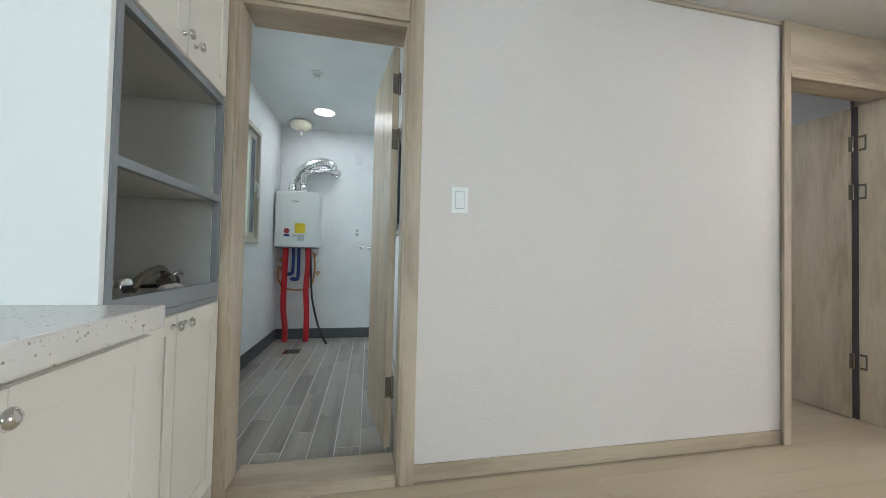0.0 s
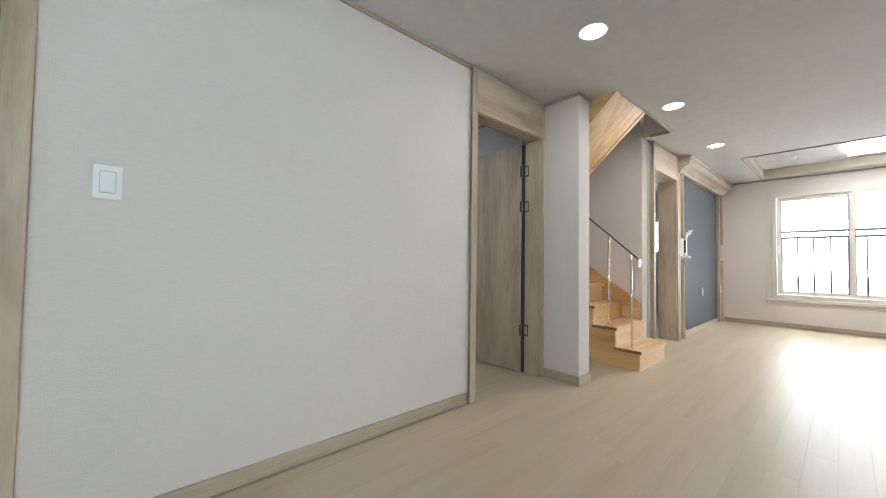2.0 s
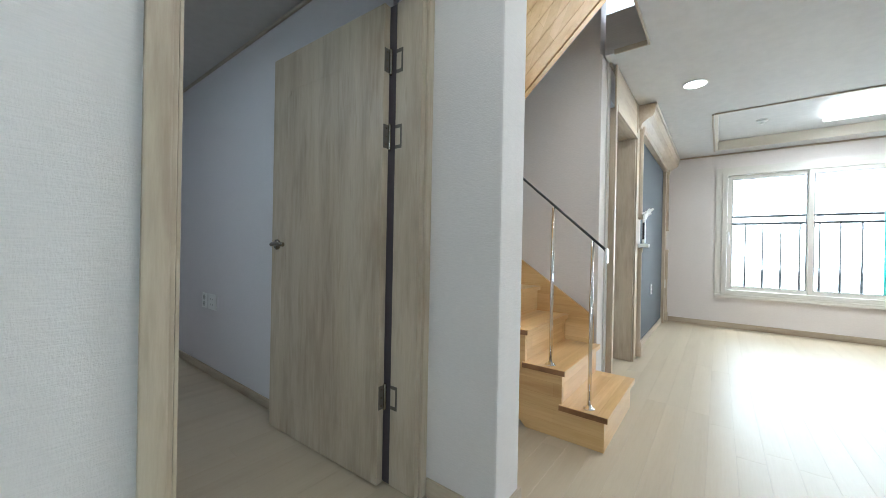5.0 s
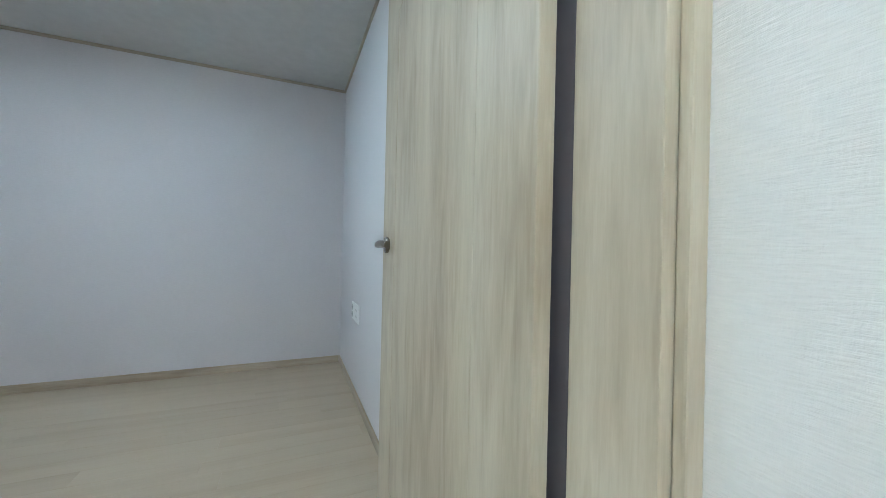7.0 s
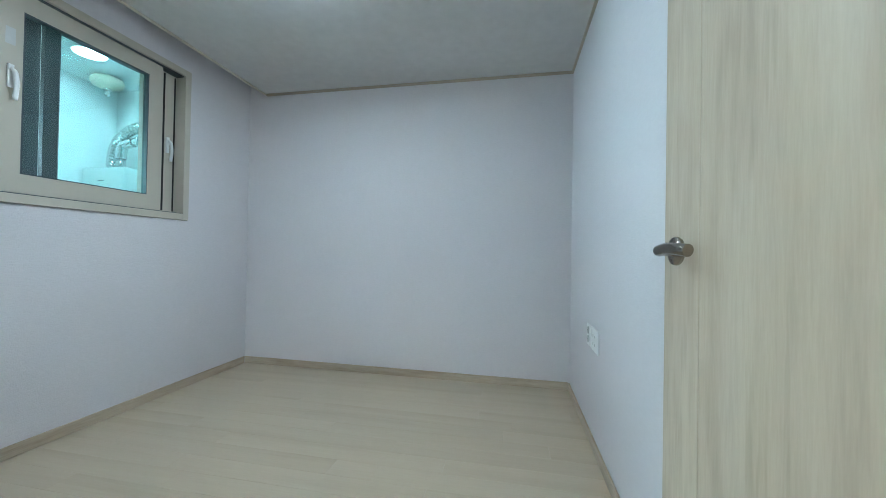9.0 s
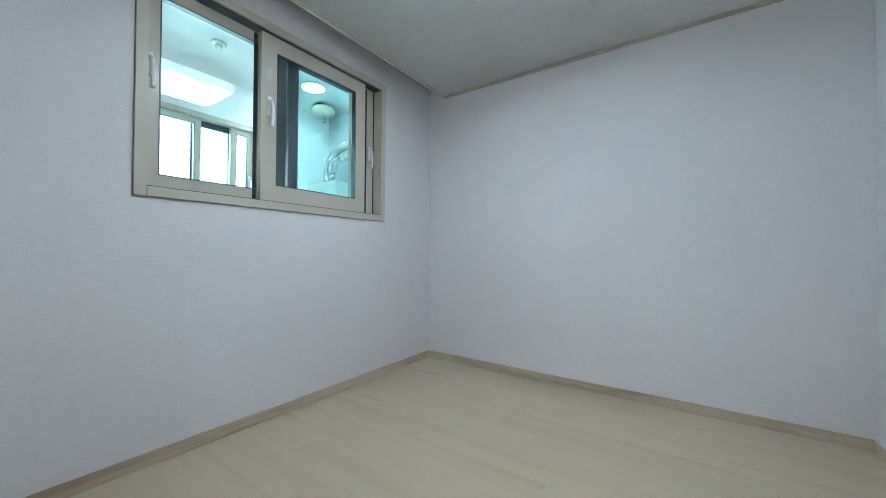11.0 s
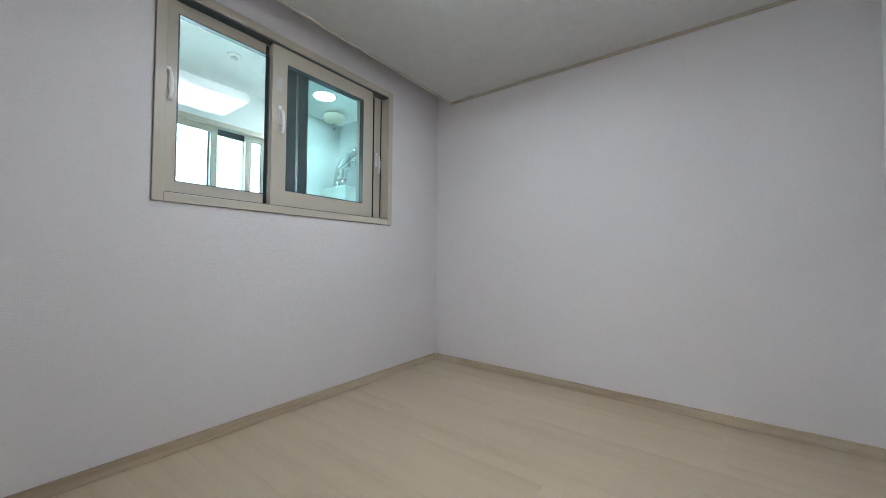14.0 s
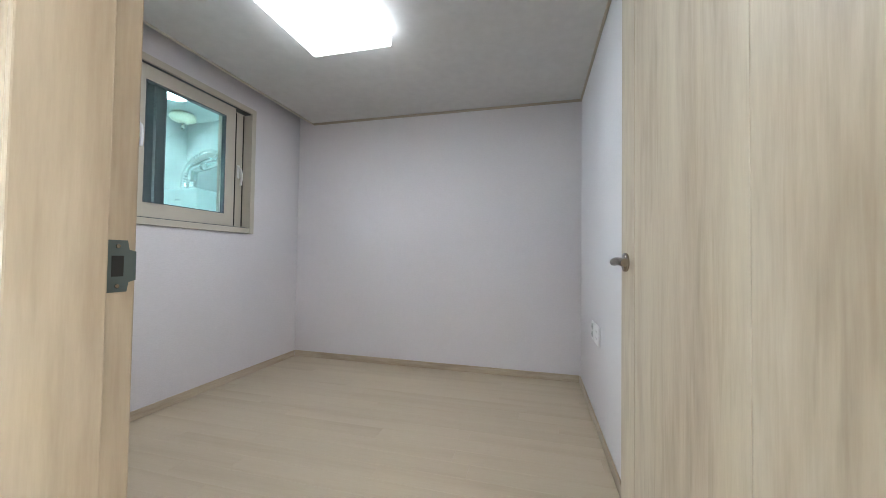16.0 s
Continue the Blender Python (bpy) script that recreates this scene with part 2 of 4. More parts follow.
def rounded(*dims, r=0.004, seg=2):
    bm = boxes(*dims)
    bmesh.ops.bevel(bm, geom=bm.edges[:], offset=r, segments=seg, affect="EDGES", profile=0.6)
    return bm


def prism(points, axis, a, b):
    """A polygon in the plane across the axis, drawn out from a to b."""
    bm = bmesh.new()
    put = {"x": lambda p, d: (d, p[0], p[1]), "y": lambda p, d: (p[0], d, p[1]), "z": lambda p, d: (p[0], p[1], d)}[axis]
    lo, hi = [bm.verts.new(put(p, a)) for p in points], [bm.verts.new(put(p, b)) for p in points]
    bm.faces.new(lo)
    bm.faces.new(hi[::-1])
    for i in range(len(points)):
        j = (i + 1) % len(points)
        bm.faces.new((lo[i], hi[i], hi[j], lo[j]))
    bmesh.ops.recalc_face_normals(bm, faces=bm.faces[:])
    return bm


def lathe(profile, centre, axis="z", seg=28):
    """A profile of (radius, height) turned round an axis through the centre."""
    bm = bmesh.new()
    turn = {"z": Matrix(), "y": Matrix.Rotation(radians(-90), 4, "X"), "x": Matrix.Rotation(radians(90), 4, "Y")}[axis]
    rings = []
    for r, h in profile:
        ring = []
        for i in range(seg):
            a = 2 * math.pi * i / seg
            ring.append(bm.verts.new(Vector(centre) + (turn @ Vector((max(r, 1e-5) * math.cos(a), max(r, 1e-5) * math.sin(a), h)))))
        rings.append(ring)
    for p, q in zip(rings, rings[1:]):
        for i in range(seg):
            j = (i + 1) % seg
            bm.faces.new((p[i], p[j], q[j], q[i])).smooth = True
    bm.faces.new(rings[0][::-1])
    bm.faces.new(rings[-1])
    bmesh.ops.recalc_face_normals(bm, faces=bm.faces[:])
    return bm


def tube(points, radius, seg=10, wave=0.0, steps=1):
    """A round pipe along a line of points; wave: ripples of a corrugated hose."""
    pts = [Vector(p) for p in points]
    if steps > 1:
        out = []
        for i in range(len(pts) - 1):
            p0, p1, p2, p3 = pts[max(i - 1, 0)], pts[i], pts[i + 1], pts[min(i + 2, len(pts) - 1)]
            for k in range(steps):
                t = k / steps
                out.append(0.5 * ((2 * p1) + (p2 - p0) * t + (2 * p0 - 5 * p1 + 4 * p2 - p3) * t * t + (3 * p1 - p0 - 3 * p2 + p3) * t ** 3))
        pts = out + [pts[-1]]
    bm, rings, side = bmesh.new(), [], None
    for i, p in enumerate(pts):
        d = (pts[min(i + 1, len(pts) - 1)] - pts[max(i - 1, 0)]).normalized()
        if side is None:
            side = d.orthogonal().normalized()
        side = (side - d * side.dot(d)).normalized()
        up = d.cross(side)
        r = radius * (1 + wave * (i % 2))
        rings.append([bm.verts.new(p + r * (math.cos(2 * math.pi * k / seg) * side + math.sin(2 * math.pi * k / seg) * up)) for k in range(seg)])
    for p, q in zip(rings, rings[1:]):
        for i in range(seg):
            j = (i + 1) % seg
            bm.faces.new((p[i], p[j], q[j], q[i])).smooth = not wave
    bm.faces.new(rings[0][::-1])
    bm.faces.new(rings[-1])
    bmesh.ops.recalc_face_normals(bm, faces=bm.faces[:])
    return bm


def mesh_ob(name, bm, material, shift):
    me = bpy.data.meshes.new(name)
    for v in bm.verts:
        v.co -= shift
    bm.to_mesh(me)
    bm.free()
    for m in material if isinstance(material, (list, tuple)) else [material]:
        me.materials.append(m)
    return new(name, me)


def thing(name, at, label, category, group="", kind=""):
    ob = new(name)
    ob.location = Vector(at) + SHIFT
    ob.empty_display_size = 0.05
    ORIGIN[ob] = Vector(at)
    return tagged(ob, label, category, group, kind)


def part(name, bm, material, parent, label=""):
    ob = mesh_ob(name, bm, material, ORIGIN[parent])
    ob.parent = parent
    ORIGIN[ob] = ORIGIN[parent]
    if label:
        tagged(ob, label)
    return ob


def solid(name, bm, material, label="", category="", kind="structure", group=""):
    ob = mesh_ob(name, bm, material, Vector())
    ORIGIN[ob] = Vector()
    return tagged(ob, label, category, group, kind)


# ---- plan ----
H = 2.377          # hall and bedroom ceiling
HU = 2.50          # utility room ceiling
Y0 = 1.862         # hall face of the long wall
BX0, BX1, BY1 = 0.58, 3.326, 4.817   # bedroom
UX0, UF = -0.89, -0.015              # utility room: outer wall, tiled floor
FX = 8.45          # living room window wall
BASE = 0.075

# ---- walls ----
solid("wall_hall_long", boxes((-1.2, -0.4115, Y0, 2.0, -0.1, 2.6), (0.379, 0.45, Y0, 2.0, -0.1, 2.6), (0.45, 2.438, Y0, 1.953, -0.1, 2.6), (-0.4115, 0.379, Y0, 2.0, 2.372, 2.6), (2.438, 3.3545, Y0 + 0.001, 1.953, 2.372, 2.6)), paper_hall, "long hall wall in pale beige woven wallpaper", "wall")
solid("wall_pier", rounded((3.355, 3.535, 1.525, 2.06, -0.1, 2.6), r=0.008), paper_hall, "short projecting pier in pale woven wallpaper", "wall")
solid("wall_bedroom_window", boxes((0.451, BX0, 1.954, 2.664, -0.1, 2.6), (0.45, BX0, 4.212, BY1, -0.1, 2.6), (0.45, BX0, 2.664, 4.212, -0.1, 1.2), (0.45, BX0, 2.664, 4.212, 2.275, 2.6)), [paper_bed], "bedroom wall with a high window, lilac-white wallpaper", "wall")
solid("wall_back", boxes((-1.05, 3.7, BY1, 4.95, -0.1, 2.65)), paper_bed, "bedroom end wall in plain lilac-white wallpaper", "wall")
solid("wall_utility_back", boxes((-0.888, 0.448, BY1 - 0.012, BY1 - 0.003, -0.1, HU + 0.05)), white_paint, "white painted end wall of the utility room", "wall")
solid("wall_utility_right", boxes((0.440, 0.447, 2.0, 2.66, -0.1, HU + 0.05), (0.440, 0.447, 4.216, BY1 - 0.014, -0.1, HU + 0.05), (0.440, 0.447, 2.66, 4.216, -0.1, 1.19), (0.440, 0.447, 2.66, 4.216, 2.285, HU + 0.05)), white_paint, "white painted utility room wall with a window", "wall")
solid("wall_bedroom_right", boxes((BX1, 3.5, 2.062, BY1 - 0.001, -0.1, 2.6)), paper_bed, "bedroom side wall in lilac-white wallpaper", "wall")
solid("wall_utility_outer", boxes((-1.05, UX0, 2.002, 2.69, -0.1, 2.65), (-1.05, UX0, 3.985, BY1 - 0.002, -0.1, 2.65), (-1.05, UX0, 2.69, 3.985, -0.1, 1.08), (-1.05, UX0, 2.69, 3.985, 2.15, 2.65)), white_paint, "white painted outer wall with a sliding window", "wall")
# stairwell
solid("wall_stair_right", boxes((4.85, 4.99, 1.587, 3.6, -0.1, 5.2)), paper_hall, "stairwell wall in beige wallpaper", "wall")
solid("wall_stair_left", boxes((3.502, 3.54, 2.064, 3.6, -0.1, 5.2), (3.36, 3.54, 1.3, 3.6, 2.62, 5.2)), paper_hall, "stairwell wall in beige wallpaper", "wall")
solid("wall_stair_end", boxes((3.51, 5.0, 3.602, 3.7, -0.1, 5.2)), paper_hall, "stairwell end wall in beige wallpaper", "wall")
solid("wall_stair_upper", boxes((3.3, 5.0, 1.14, 1.298, 2.66, 5.2)), paper_hall, "upper stairwell wall in beige wallpaper", "wall")
solid("ceiling_stair", boxes((3.3, 5.0, 1.1, 3.7, 5.2, 5.3)), ceil_mat, "ceiling high over the stairwell", "ceiling")
# living room side
solid("wall_living_left", boxes((4.99, 5.055, 1.56, 1.70, -0.1, 2.6), (5.945, 8.45, 1.575, 1.70, -0.1, 2.6), (5.055, 5.945, 1.56, 1.70, 2.372, 2.6)), paper_hall, "living room wall in beige wallpaper", "wall")
solid("wall_grey_feature", boxes((6.16, 8.2, 1.556, 1.573, 0.06, 2.25)), paper_grey, "feature wall panel in dark grey textured wallpaper", "wall")
solid("wall_window", boxes((FX, 8.65, 0.88, 2.15, -0.1, 2.6), (FX, 8.65, -3.1, -1.43, -0.1, 2.6), (FX, 8.65, -1.43, 0.88, -0.1, 0.46), (FX, 8.65, -1.43, 0.88, 2.125, 2.6), (FX, 8.65, 2.15, 3.15, -0.1, 1.12), (FX, 8.65, 2.15, 3.15, 1.9, 2.6), (FX, 8.65, 3.15, 4.1, -0.1, 2.6)), paper_hall, "window wall in pale wallpaper", "wall")
solid("wall_room_back", boxes((4.99, 8.6, 3.9, 4.0, -0.1, 2.6)), white_paint, "white wall of the side room", "wall")
solid("wall_living_right", boxes((3.2, 4.598, -1.06, -0.88, -0.1, 2.6), (5.945, 5.99, -1.06, -0.88, -0.1, 2.6), (4.598, 5.945, -1.06, -0.88, 2.372, 2.6)), paper_hall, "hall wall in pale beige wallpaper beside the sliding door", "wall")
solid("wall_living_return", boxes((5.9, 6.0, -3.1, -1.062, -0.1, 2.6), (6.0, 8.6, -3.2, -3.1, -0.1, 2.6)), paper_hall, "living room walls in pale wallpaper", "wall")
solid("wall_vestibule", boxes((4.2, 4.3, -2.6, -1.062, -0.1, 2.6), (4.2, 5.9, -2.7, -2.6, -0.1, 2.6)), white_paint, "white walls of the entrance lobby", "wall")
solid("wall_kitchen", boxes((-1.2, -1.0, -2.8, Y0 - 0.002, -0.1, 2.6), (-1.2, -1.0, -2.9, -2.8, -0.1, 2.6), (0.8, 3.3, -2.9, -2.8, -0.1, 2.6), (-1.0, 0.8, -2.9, -2.8, -0.1, 1.05), (-1.0, 0.8, -2.9, -2.8, 2.15, 2.6), (3.2, 3.3, -2.8, -1.062, -0.1, 2.6)), paper_hall, "kitchen walls in pale wallpaper", "wall")

# ---- ceilings ----
RX0, RX1, RY0, RY1 = 6.615, 8.22, -1.9, 0.965
solid("ceiling", boxes((-1.2, 3.55, -2.9, Y0 - 0.002, H, 2.66), (3.55, 4.88, -2.9, 1.298, H, 2.66), (4.88, RX0, -3.2, Y0 - 0.3, H, 2.66), (RX0, RX1, RY1, 1.6, H, 2.66), (RX0, RX1, -3.2, RY0, H, 2.66), (RX1, 8.65, -3.2, 1.6, H, 2.66), (RX0, RX1, RY0, RY1, H + 0.12, 2.66)), ceil_mat, "white papered ceiling with a recessed tray", "ceiling")
solid("ceiling_bedroom", boxes((0.745, BX1 + 0.02, 1.954, BY1 + 0.02, H, 2.6), (BX0 - 0.02, 0.745, 1.954, BY1 + 0.02, H + 0.11, 2.6)), ceil_mat, "white papered bedroom ceiling with a curtain slot", "ceiling")
solid("ceiling_utility", boxes((-1.0, 0.452, 1.99, BY1 + 0.02, HU, 2.6)), white_paint, "smooth white utility room ceiling", "ceiling")
solid("ceiling_side_room", boxes((4.99, 8.6, 1.6, 4.0, 2.4, 2.6)), white_paint, "white ceiling of the side room", "ceiling")
solid("ceiling_vestibule", boxes((4.2, 5.9, -2.7, -1.062, 2.4, 2.6)), white_paint, "white lobby ceiling", "ceiling")


def trim(name, material, *dims):
    for d in dims:
        solid(name, rounded(d, r=0.004), material, "thin taupe moulding where wall meets ceiling" if "crown" in name else "low ash-grey wooden skirting along the wall", "trim")


T = 0.016
trim("crown_trim", trim_mat, (0.384, 3.355, Y0 - T, Y0 - 0.001, H - 0.022, H - 0.001),
     (0.748, BX1 - 0.001, BY1 - T, BY1 - 0.001, H - 0.022, H - 0.001), (BX1 - T, BX1 - 0.001, 2.07, BY1 - T - 0.002, H - 0.022, H - 0.001),
     (3.34, 3.354, 1.51, Y0 - T - 0.002, H - 0.022, H - 0.001), (3.34, 3.55, 1.508, 1.524, H - 0.022, H - 0.001),
     (FX - T, FX - 0.001, -3.0, 1.4, H - 0.022, H - 0.001), (4.99, 5.96, 1.544, 1.559, H - 0.022, H - 0.001), (3.3, 5.99, -0.879, -0.862, H - 0.022, H - 0.001), (5.992, 6.006, -3.0, -0.864, H - 0.022, H - 0.001))
trim("crown_slot_trim", trim_pale, (0.728, 0.746, 1.956, BY1 - 0.002, H - 0.012, H - 0.001))
trim("tray_trim", trim_mat, (RX0 - 0.02, RX0 - 0.002, RY0, RY1, H - 0.012, H + 0.03), (RX0, RX1, RY1 + 0.002, RY1 + 0.02, H - 0.012, H + 0.03))
trim("tray_board", trim_pale, (RX1 - 0.03, RX1 - 0.002, RY0, RY1 - 0.002, H + 0.002, H + 0.118), (RX0 + 0.002, RX1 - 0.032, RY1 - 0.03, RY1 - 0.002, H + 0.002, H + 0.118))
trim("stair_hole_trim", trim_mat, (3.55, 4.88, 1.284, 1.297, H - 0.014, H + 0.02), (4.866, 4.88, 1.3, 1.5, H - 0.014, H + 0.02))

B = 0.012
trim("baseboard", ash["x"], (0.381, 2.423, Y0 - B, Y0 - 0.001, 0, BASE), (BX0 + B, BX1 - B, BY1 - B, BY1 - 0.001, 0, BASE - 0.015), (3.345, 3.545, 1.513, 1.524, 0, BASE), (0.6, 2.42, 1.954, 1.954 + B, 0, BASE - 0.015), (3.3, 4.596, -0.879, -0.879 + B, 0, BASE), (6.16, 8.2, 1.543, 1.555, 0, BASE))
trim("baseboard", ash["y"], (BX0 + 0.001, BX0 + B, 2.02, BY1 - B - 0.001, 0, BASE - 0.015), (BX1 - B, BX1 - 0.001, 2.1, BY1 - B - 0.001, 0, BASE - 0.015), (3.343, 3.354, 1.526, Y0 - 0.02, 0, BASE), (FX - B, FX - 0.001, -3.0, 1.5, 0, BASE), (5.992, 6.003, -3.0, -0.88, 0, BASE))
solid("baseboard_utility", boxes((-0.888, 0.438, BY1 - 0.022, BY1 - 0.013, UF, 0.105), (-0.889, -0.878, 2.01, BY1 - 0.024, UF, 0.105)), grey_base, "dark grey painted skirting of the utility room", "trim")

# ---- doors ----


def lever(parent, x, y, z, side):
    """Lever handle on a face across x; the lever points along +y."""
    h = part("door_handle", lathe([(0.027, 0), (0.029, 0.003), (0.028, 0.009), (0.012, 0.011), (0.0095, 0.013), (0.0095, 0.038), (0.0095, 0.039)], (0, 0, 0), "x", 24), nickel, parent, "satin nickel lever handle")
    h.location = Vector((x, y, z)) - ORIGIN[parent]
    h.rotation_euler = (0, 0, math.pi if side < 0 else 0)
    ORIGIN[h] = Vector()
    s = 1 if side > 0 else -1
    g = part("lever", tube([(0.036, 0, 0), (0.039, s * -0.012, 0.001), (0.041, s * -0.05, 0.004), (0.039, s * -0.09, 0.002), (0.034, s * -0.108, 0)], 0.0115, 12, steps=3), nickel, h)
    return h


def hinge(parent, x, y, z, axis_sign):
    bm = rounded((x - 0.033, x - 0.003, y - 0.0015, y + 0.0015, z - 0.05, z + 0.05), r=0.001, seg=1)
    k = part("hinge", bm, bronze, parent, "bronze butt hinge")
    part("knuckle", lathe([(0.006, -0.055), (0.0075, -0.05), (0.0075, 0.05), (0.006, 0.055)], (x, y - 0.004, z), "z", 12), nickel, k, "bright hinge pin")
    for dz in (-0.035, 0, 0.035):
        part("screw", lathe([(0.004, 0.0), (0.0035, 0.0016)], (x - 0.018, y - 0.002, z + dz), "y", 10), nickel, k)


def leaf_parts(parent, w, h, t, mat_z, mat_x):
    """A door leaf in its own axes: hinge edge at x 0, leaf along +y, faces across x; a stepped grooved panel on the face."""
    o = ORIGIN[parent]
    part("slab", rounded((-t, 0, 0, w, 0.008, h), r=0.003), mat_z, parent)
    # moulded outline of the field, with stepped corners at the top
    y0, y1, z0, z1 = 0.19, w - 0.135, 0.19, h - 0.2
    g, k = 0.005, 0.03
    segs = [(y0, y0 + g, z0, z1 - 0.21), (y0, y0 + k, z1 - 0.21, z1 - 0.21 + g), (y0 + k, y0 + k + g, z1 - 0.21, z1 - 0.18), (y0 + k, y0 + 2 * k, z1 - 0.18, z1 - 0.18 + g), (y0 + 2 * k, y0 + 2 * k + g, z1 - 0.18, z1), (y1 - g, y1, z0, z1 - 0.03), (y1 - k, y1, z1 - 0.03, z1 - 0.03 + g), (y1 - k - g, y1 - k, z1 - 0.03, z1), (y0 + 2 * k, y1 - k, z1 - g, z1), (y0, y1, z0 - g, z0)]
    for a, b, c, d in segs:
        part("bead", rounded((-t - 0.0016, -t - 0.0002, a, b, c, d), r=0.0006, seg=1), mat_z, parent, "thin raised panel moulding")


# bedroom door
DY = 1.965
d1 = thing("door_1", (2.89, Y0, 0), "ash-grey wood-foil bedroom door standing open inwards", "door", kind="structure")
part("jamb", rounded((2.4385, 2.487, 1.846, 1.962, 0, 2.05), r=0.003), ash["z"], d1)
part("stop", rounded((2.487, 2.495, 1.846, 1.928, 0, 2.048), r=0.002), ash["z"], d1)
part("casing", rounded((2.424, 2.474, 1.832, 1.8455, 0, 2.374), r=0.004), ash["z"], d1)
part("jamb", rounded((3.298, 3.354, 1.8625, 2.008, 0, 2.05), r=0.003), ash["z"], d1)
part("casing", rounded((3.319, 3.3535, 1.845, 1.8615, 0, 2.374), r=0.004), ash["z"], d1)
part("head", rounded((2.4865, 3.2965, 1.846, DY, 2.05, 2.09), r=0.003), ash["x"], d1)
part("header_panel", rounded((2.4745, 3.3185, 1.838, 1.85, 2.10, 2.374), r=0.003), ash["x"], d1)
part("header_bead", rounded((2.4745, 3.3185, 1.829, 1.846, 2.055, 2.075), r=0.004), ash["x"], d1)
part("header_bead", rounded((2.4745, 3.3185, 1.834, 1.846, 2.077, 2.098), r=0.004), ash["x"], d1)
leaf = thing("leaf_tmp", (0, 0, 0), "", "")
leaf.parent = d1
leaf.name = "leaf"
slab_top = 2.035
lw = 0.855
leaf_parts(leaf, lw, slab_top, 0.034, ash["z"], ash["x"])
lever(leaf, -0.034, lw - 0.062, 1.015, -1)
for hz in (0.375, 1.48, 1.80):
    hinge(leaf, 0.0, -0.002, hz, 1)
leaf.matrix_basis = Matrix.Translation(Vector((3.285, 2.034, 0)) - ORIGIN[d1]) @ Matrix.Rotation(radians(2.0), 4, "Z")
for hz in (0.375, 1.48, 1.80):
    part("hinge_plate", boxes((3.2955, 3.2985, 1.968, 1.976, hz - 0.05, hz + 0.05), (3.2955, 3.2985, 1.976, 2.004, hz + 0.036, hz + 0.05), (3.2955, 3.2985, 1.976, 2.004, hz - 0.05, hz - 0.036)), bronze, d1, "bronze hinge plate with a cut-out")
# added dark strip: paints the shade between jamb and leaf, no real part
part("door_seal", rounded((3.3005, 3.324, 2.0095, 2.058, 0, 2.05), r=0.003), gap_shade, d1, "dark strip painted as the shade in the door gap")
# strike plate on the opposite jamb
st = part("strike_plate", prism([(1.930, 0.977), (1.951, 0.977), (1.953, 0.988), (1.9605, 0.990), (1.9605, 1.024), (1.953, 1.026), (1.951, 1.037), (1.930, 1.037)], "x", 2.4872, 2.4892), strike_grey, d1, "dark grey metal strike plate")
part("strike_hole", boxes((2.4893, 2.4896, 1.9345, 1.947, 0.995, 1.019)), dark, st)
for dz in (0.984, 1.030):
    part("screw", lathe([(0.0026, 0), (0.002, 0.001)], (2.4892, 1.941, dz), "x", 10), nickel, st)

# utility room door
d2 = thing("door_2", (0.0, Y0, 0), "ash-grey wood-foil utility room door standing open inwards", "door", kind="structure")
part("jamb", rounded((-0.4105, -0.367, 1.846, 1.972, 0.0, 2.05), r=0.003), ash["z"], d2)
part("casing", rounded((-0.412, -0.378, 1.832, 1.8455, 0.0, 2.374), r=0.004), ash["z"], d2)
part("jamb", rounded((0.304, 0.378, 1.846, 2.01, 0.0, 2.05), r=0.003), ash["z"], d2)
part("casing", rounded((0.316, 0.380, 1.832, 1.8455, 0.0, 2.374), r=0.004), ash["z"], d2)
part("head", rounded((-0.3665, 0.3035, 1.846, 2.01, 2.012, 2.09), r=0.003), ash["x"], d2)
part("header_panel", rounded((-0.3775, 0.3155, 1.838, 1.85, 2.10, 2.374), r=0.003), ash["x"], d2)
part("header_bead", rounded((-0.3775, 0.3155, 1.829, 1.8455, 2.03, 2.098), r=0.004), ash["x"], d2)
part("threshold", rounded((-0.3665, 0.3035, 1.84, 2.03, -0.02, 0.05), r=0.008), ash["x"], d2)
leaf2 = thing("leaf_tmp", (0, 0, 0), "", "")
leaf2.parent = d2
leaf2.name = "leaf"
leaf_parts(leaf2, 0.62, 1.985, 0.034, ash["z"], ash["x"])
for hz in (0.30, 1.52, 1.80):
    hinge(leaf2, 0.0, -0.002, hz, 1)
leaf2.matrix_basis = Matrix.Translation(Vector((0.292, 2.055, 0.05)) - ORIGIN[d2]) @ Matrix.Rotation(radians(7.5), 4, "Z")

# side-room doorway
d3 = thing("door_3", (5.5, 1.5, 0), "ash-grey wooden door frame of the side room, open", "door", kind="structure")
part("jamb", rounded((5.056, 5.11, 1.53, 1.74, 0, 2.05), r=0.003), ash["z"], d3)
part("jamb", rounded((5.89, 5.944, 1.53, 1.74, 0, 2.05), r=0.003), ash["z"], d3)
part("casing", rounded((5.045, 5.09, 1.515, 1.5295, 0, 2.374), r=0.004), ash["z"], d3)
part("casing", rounded((5.905, 5.95, 1.515, 1.5295, 0, 2.374), r=0.004), ash["z"], d3)
part("head", rounded((5.1105, 5.8895, 1.53, 1.74, 2.05, 2.09), r=0.003), ash["x"], d3)
part("header_panel", rounded((5.0905, 5.9045, 1.521, 1.534, 2.1, 2.374), r=0.003), ash["x"], d3)
part("header_bead", rounded((5.0905, 5.9045, 1.512, 1.53, 2.05, 2.098), r=0.004), ash["x"], d3)
solid("trim_corner", rounded((4.846, 4.9885, 1.57, 1.5865, 0, H), r=0.004), paper_hall, "pale corner strip at the stairwell wall end", "trim")

